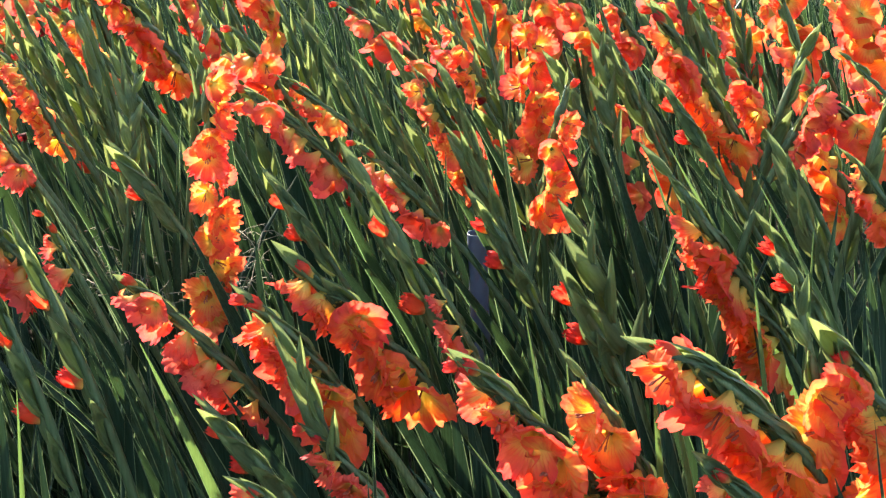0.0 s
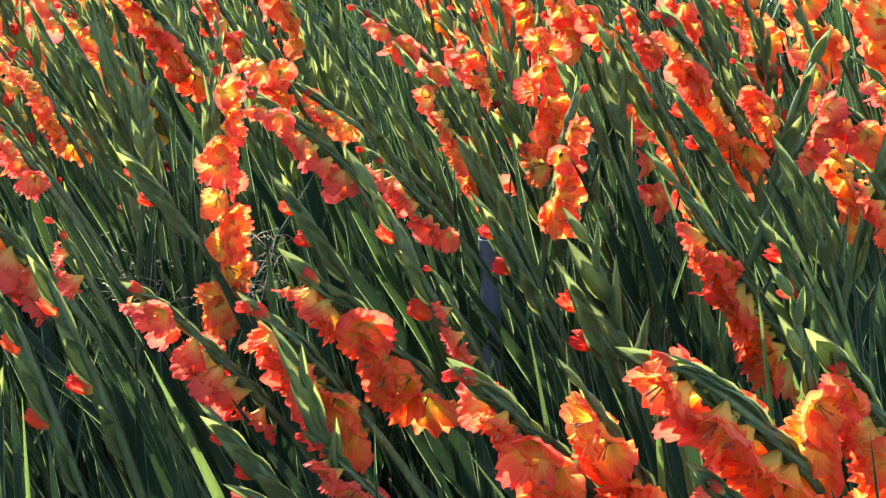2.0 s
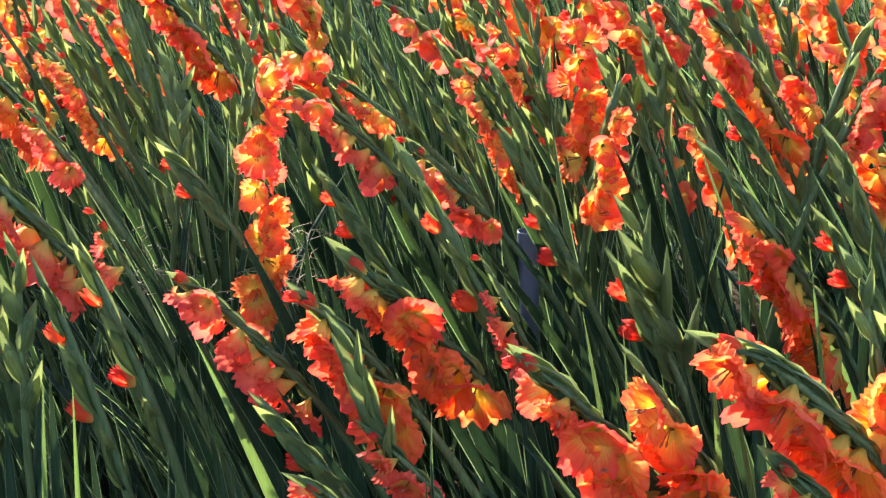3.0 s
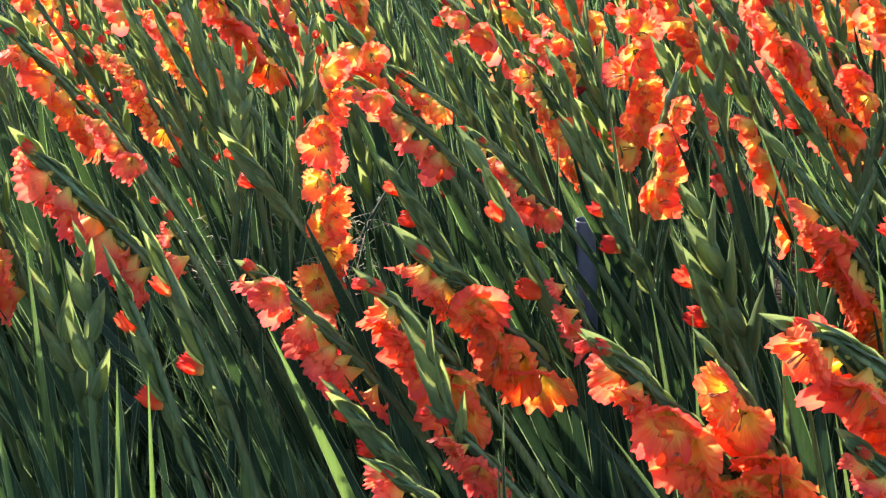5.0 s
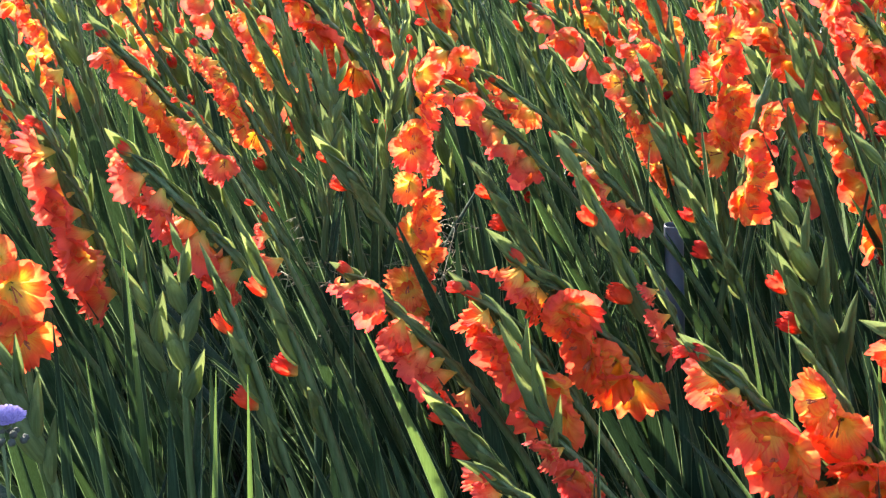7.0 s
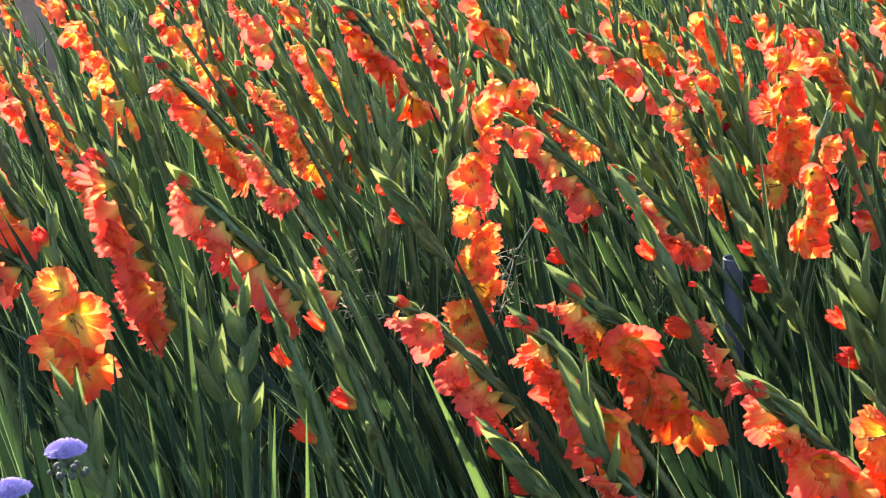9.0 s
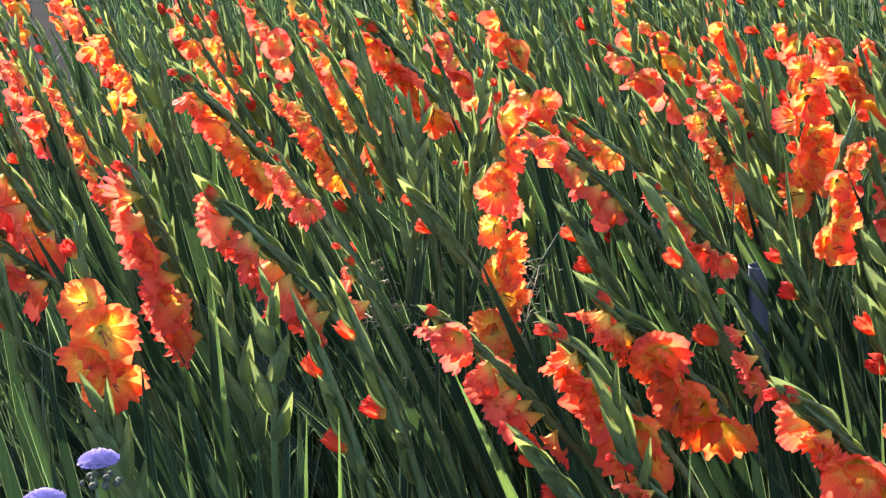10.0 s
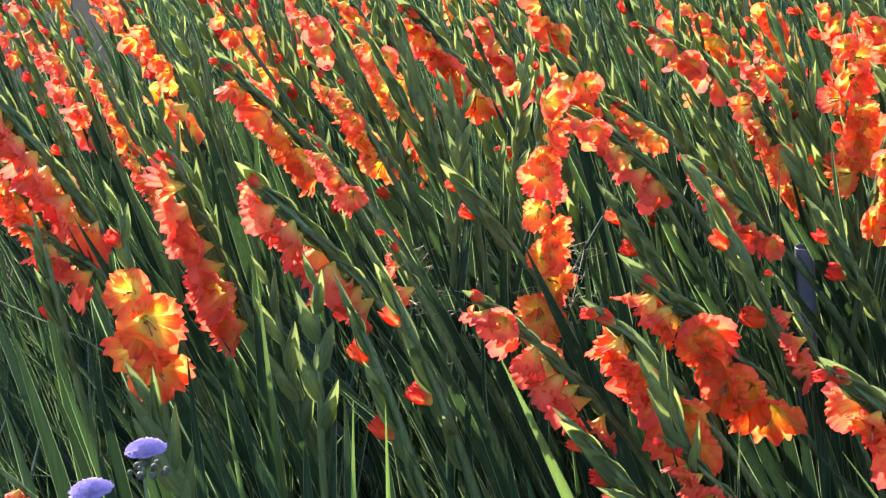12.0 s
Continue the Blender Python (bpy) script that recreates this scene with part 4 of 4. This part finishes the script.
tagged(new("pale_leaves", mesh_from("pale_leaves", pale_verts, pale_faces, LIT_MARGIN)), "narrow pale green slivers painted as sunlit leaf edges between the broader leaves", "leaves", kind="stuff")
tagged(new("gladiolus_leaves", rim_lit(mesh_from("gladiolus_leaves", verts, faces, LEAF))), "dense dark green sword leaves filling the flower field", "leaves", kind="stuff")

# ---- slim spikes in bud that fill the gaps between the plants ----
rnd = random.Random(31)
for k in range(80):
    y = 3.0 + 1.7 * rnd.random() ** 1.1
    x = rnd.uniform(-1.45 - 0.45 * (y - 2.7), 1.25)
    if beyond(x, y) or (x > 0.2 and k % 3):
        continue
    top = canopy(x, y) + rnd.uniform(-0.16, 0.02)
    l, way0 = rnd.uniform(0.10, 0.34), radians(203 + rnd.gauss(0, 25))
    kind = "opening" if rnd.random() < 0.35 else "bud"
    gladiolus(x, y, top, (math.cos(way0) * l, math.sin(way0) * l), 1.7, 0.36, 0, 0.9, 0.9, rnd.uniform(0, 360), kind, rnd.uniform(0.72, 0.86), 1, 1, 0.85)


# ---- post ----
def post(x, y, height, radius):
    rows = []
    for r, z in ((radius, -0.1), (radius, height - 0.002), (radius - 0.0006, height), (radius - 0.0016, height), (radius - 0.0020, height - 0.002), (radius - 0.0020, height - 0.35)):
        rows.append([Vector((math.cos(a) * r, math.sin(a) * r, z)) for a in (2 * math.pi * k / 28 for k in range(28))])
    ob = new("post", mesh_from("post", [v for r in rows for v in r], sheet(rows, True) + [tuple(range(140, 168))], PIPE))
    ob.matrix_basis = pose(x, y, 0, 0, 0, 0)
    return tagged(ob, "blue-grey plastic pipe post standing among the leaves", "post")


post(-0.042, 2.713, 0.956, 0.0158)


# ---- purple floss flowers at the front ----
rnd = random.Random(3)
KNOB_SKIN = plain_material("closed_floss_head", (0.03, 0.042, 0.028), (0.08, 0.078, 0.075), 300.0, 0.8)
rows = [[Vector((math.cos(a) * r * rnd.uniform(0.9, 1.1), math.sin(a) * r * rnd.uniform(0.9, 1.1), z)) for a in (2 * math.pi * k / 9 for k in range(9))] for r, z in ((0.0012, -0.006), (0.005, -0.003), (0.0068, 0.001), (0.006, 0.005), (0.003, 0.0075), (0.0005, 0.008))]
KNOB = mesh_from("side_bud", [v for r in rows for v in r], sheet(rows, True), KNOB_SKIN)


def floss_flower(x, y, height, radius, seed):
    rnd = random.Random(seed)
    root = new("floss_flower")
    root.matrix_basis = Matrix.Translation((x, y, 0))
    tagged(root, "fluffy purple floss flower head on a thin stalk", "flower", "floss flowers")
    bendx = rnd.uniform(-0.03, 0.03)
    pts = [Vector((bendx * math.sin(3.1 * u), 0.01 * math.sin(5 * u), height * u)) for u in (i / 8 for i in range(9))]
    v, f = tube(pts, [0.0035 - 0.001 * i / 8 for i in range(9)], 6)
    part("stem", mesh_from("stem", v, f, STEM), root, Matrix())
    # flat dome of fine threads
    v, f = [], []
    for k in range(1500):
        a, q = rnd.uniform(0, 6.283), math.sqrt(rnd.random())
        foot = Vector((math.cos(a) * q * radius * 0.80, math.sin(a) * q * radius * 0.80, height + 0.002 + 0.008 * (1 - q * q)))
        way = Vector((math.cos(a) * q * 0.95, math.sin(a) * q * 0.95, 0.95 - 0.55 * q * q)) + Vector((rnd.gauss(0, 0.12), rnd.gauss(0, 0.12), 0))
        tip = foot + way * radius * 0.36 * rnd.uniform(0.8, 1.15)
        tube([foot, (foot + tip) * 0.5 + Vector((0, 0, 0.0008)), tip], (0.0007, 0.0009, 0.0006), 3, v, f)
    tagged(part("flower_head", mesh_from("flower_head", v, f, PURPLE), root, Matrix(), "pale violet dome of fine threads"), kind="stuff")
    cup = [[Vector((math.cos(a) * r, math.sin(a) * r, height + z)) for a in (2 * math.pi * k / 14 for k in range(14))] for r, z in ((0.003, -0.012), (radius * 0.55, -0.002), (radius * 0.74, 0.004), (radius * 0.5, 0.008))]
    part("calyx", mesh_from("calyx", [p for r in cup for p in r], sheet(cup, True), BRACT), root, Matrix())
    # small unopened heads and leaves below
    for k in range(13):
        a = k * 2.4 + rnd.uniform(-0.4, 0.4)
        d = rnd.uniform(0.006, 0.024)
        at = Vector((math.cos(a) * d, math.sin(a) * d, height - rnd.uniform(0.010, 0.030)))
        part("side_bud", KNOB, root, aim(at, Vector((math.cos(a), math.sin(a), 0.9)).normalized(), a, rnd.uniform(0.45, 0.85)))
    for k in range(5):
        a = k * 2.5 + seed
        m = Matrix.Translation((0, 0, height * (0.35 + 0.13 * k))) @ Matrix.Rotation(a, 4, "Z") @ Matrix.Rotation(1.0, 4, "Y") @ Matrix.Diagonal((0.09, 0.8, 0.09, 1))
        part("leaf", BLADES[k], root, m)
    return root


floss_flower(-0.612, 1.726, 0.968, 0.024, 257)
floss_flower(-0.660, 1.664, 0.932, 0.025, 160)


# ---- dry grass with open seed heads ----
def dry_grass(x, y, height, seed):
    rnd = random.Random(seed)
    root = new("dry_grass")
    root.matrix_basis = Matrix.Translation((x, y, 0))
    tagged(root, "wiry pale dry grass with open seed heads among leaves", "grass")
    for k in range(3):
        a = rnd.uniform(0, 6.28)
        lean_ = rnd.uniform(0.05, 0.16)
        pts = [Vector((math.cos(a) * lean_ * u * u, math.sin(a) * lean_ * u * u, height * rnd.uniform(0.97, 1.0) * u)) for u in (i / 7 for i in range(8))]
        v, f = tube(pts, [0.0008] * 8, 4)
        stalk = part("stalk", mesh_from("stalk", v, f, DRY), root, Matrix())
        v, f = [], []
        for j in range(16):
            u = 0.87 + 0.13 * j / 15
            p = pts[-1] * u ** 1.0
            b_ = rnd.uniform(0, 6.28)
            long_ = rnd.uniform(0.03, 0.075)
            e = p + Vector((math.cos(b_) * long_, math.sin(b_) * long_, rnd.uniform(-0.02, 0.03)))
            tube([p, (p + e) * 0.5 + Vector((0, 0, 0.006)), e], (0.0006, 0.0007, 0.0005), 3, v, f)
            for q in (0.45, 0.7, 0.95):
                c = p.lerp(e, q)
                tube([c, c + Vector((rnd.uniform(-1, 1), rnd.uniform(-1, 1), rnd.uniform(-0.5, 1))) * 0.006], (0.0010, 0.0005), 3, v, f)
        tagged(part("seed_head", mesh_from("seed_head", v, f, DRY), stalk, Matrix()), kind="stuff")
    return root


dry_grass(-0.546, 2.561, 0.975, 502)
dry_grass(-0.517, 2.555, 0.967, 528)
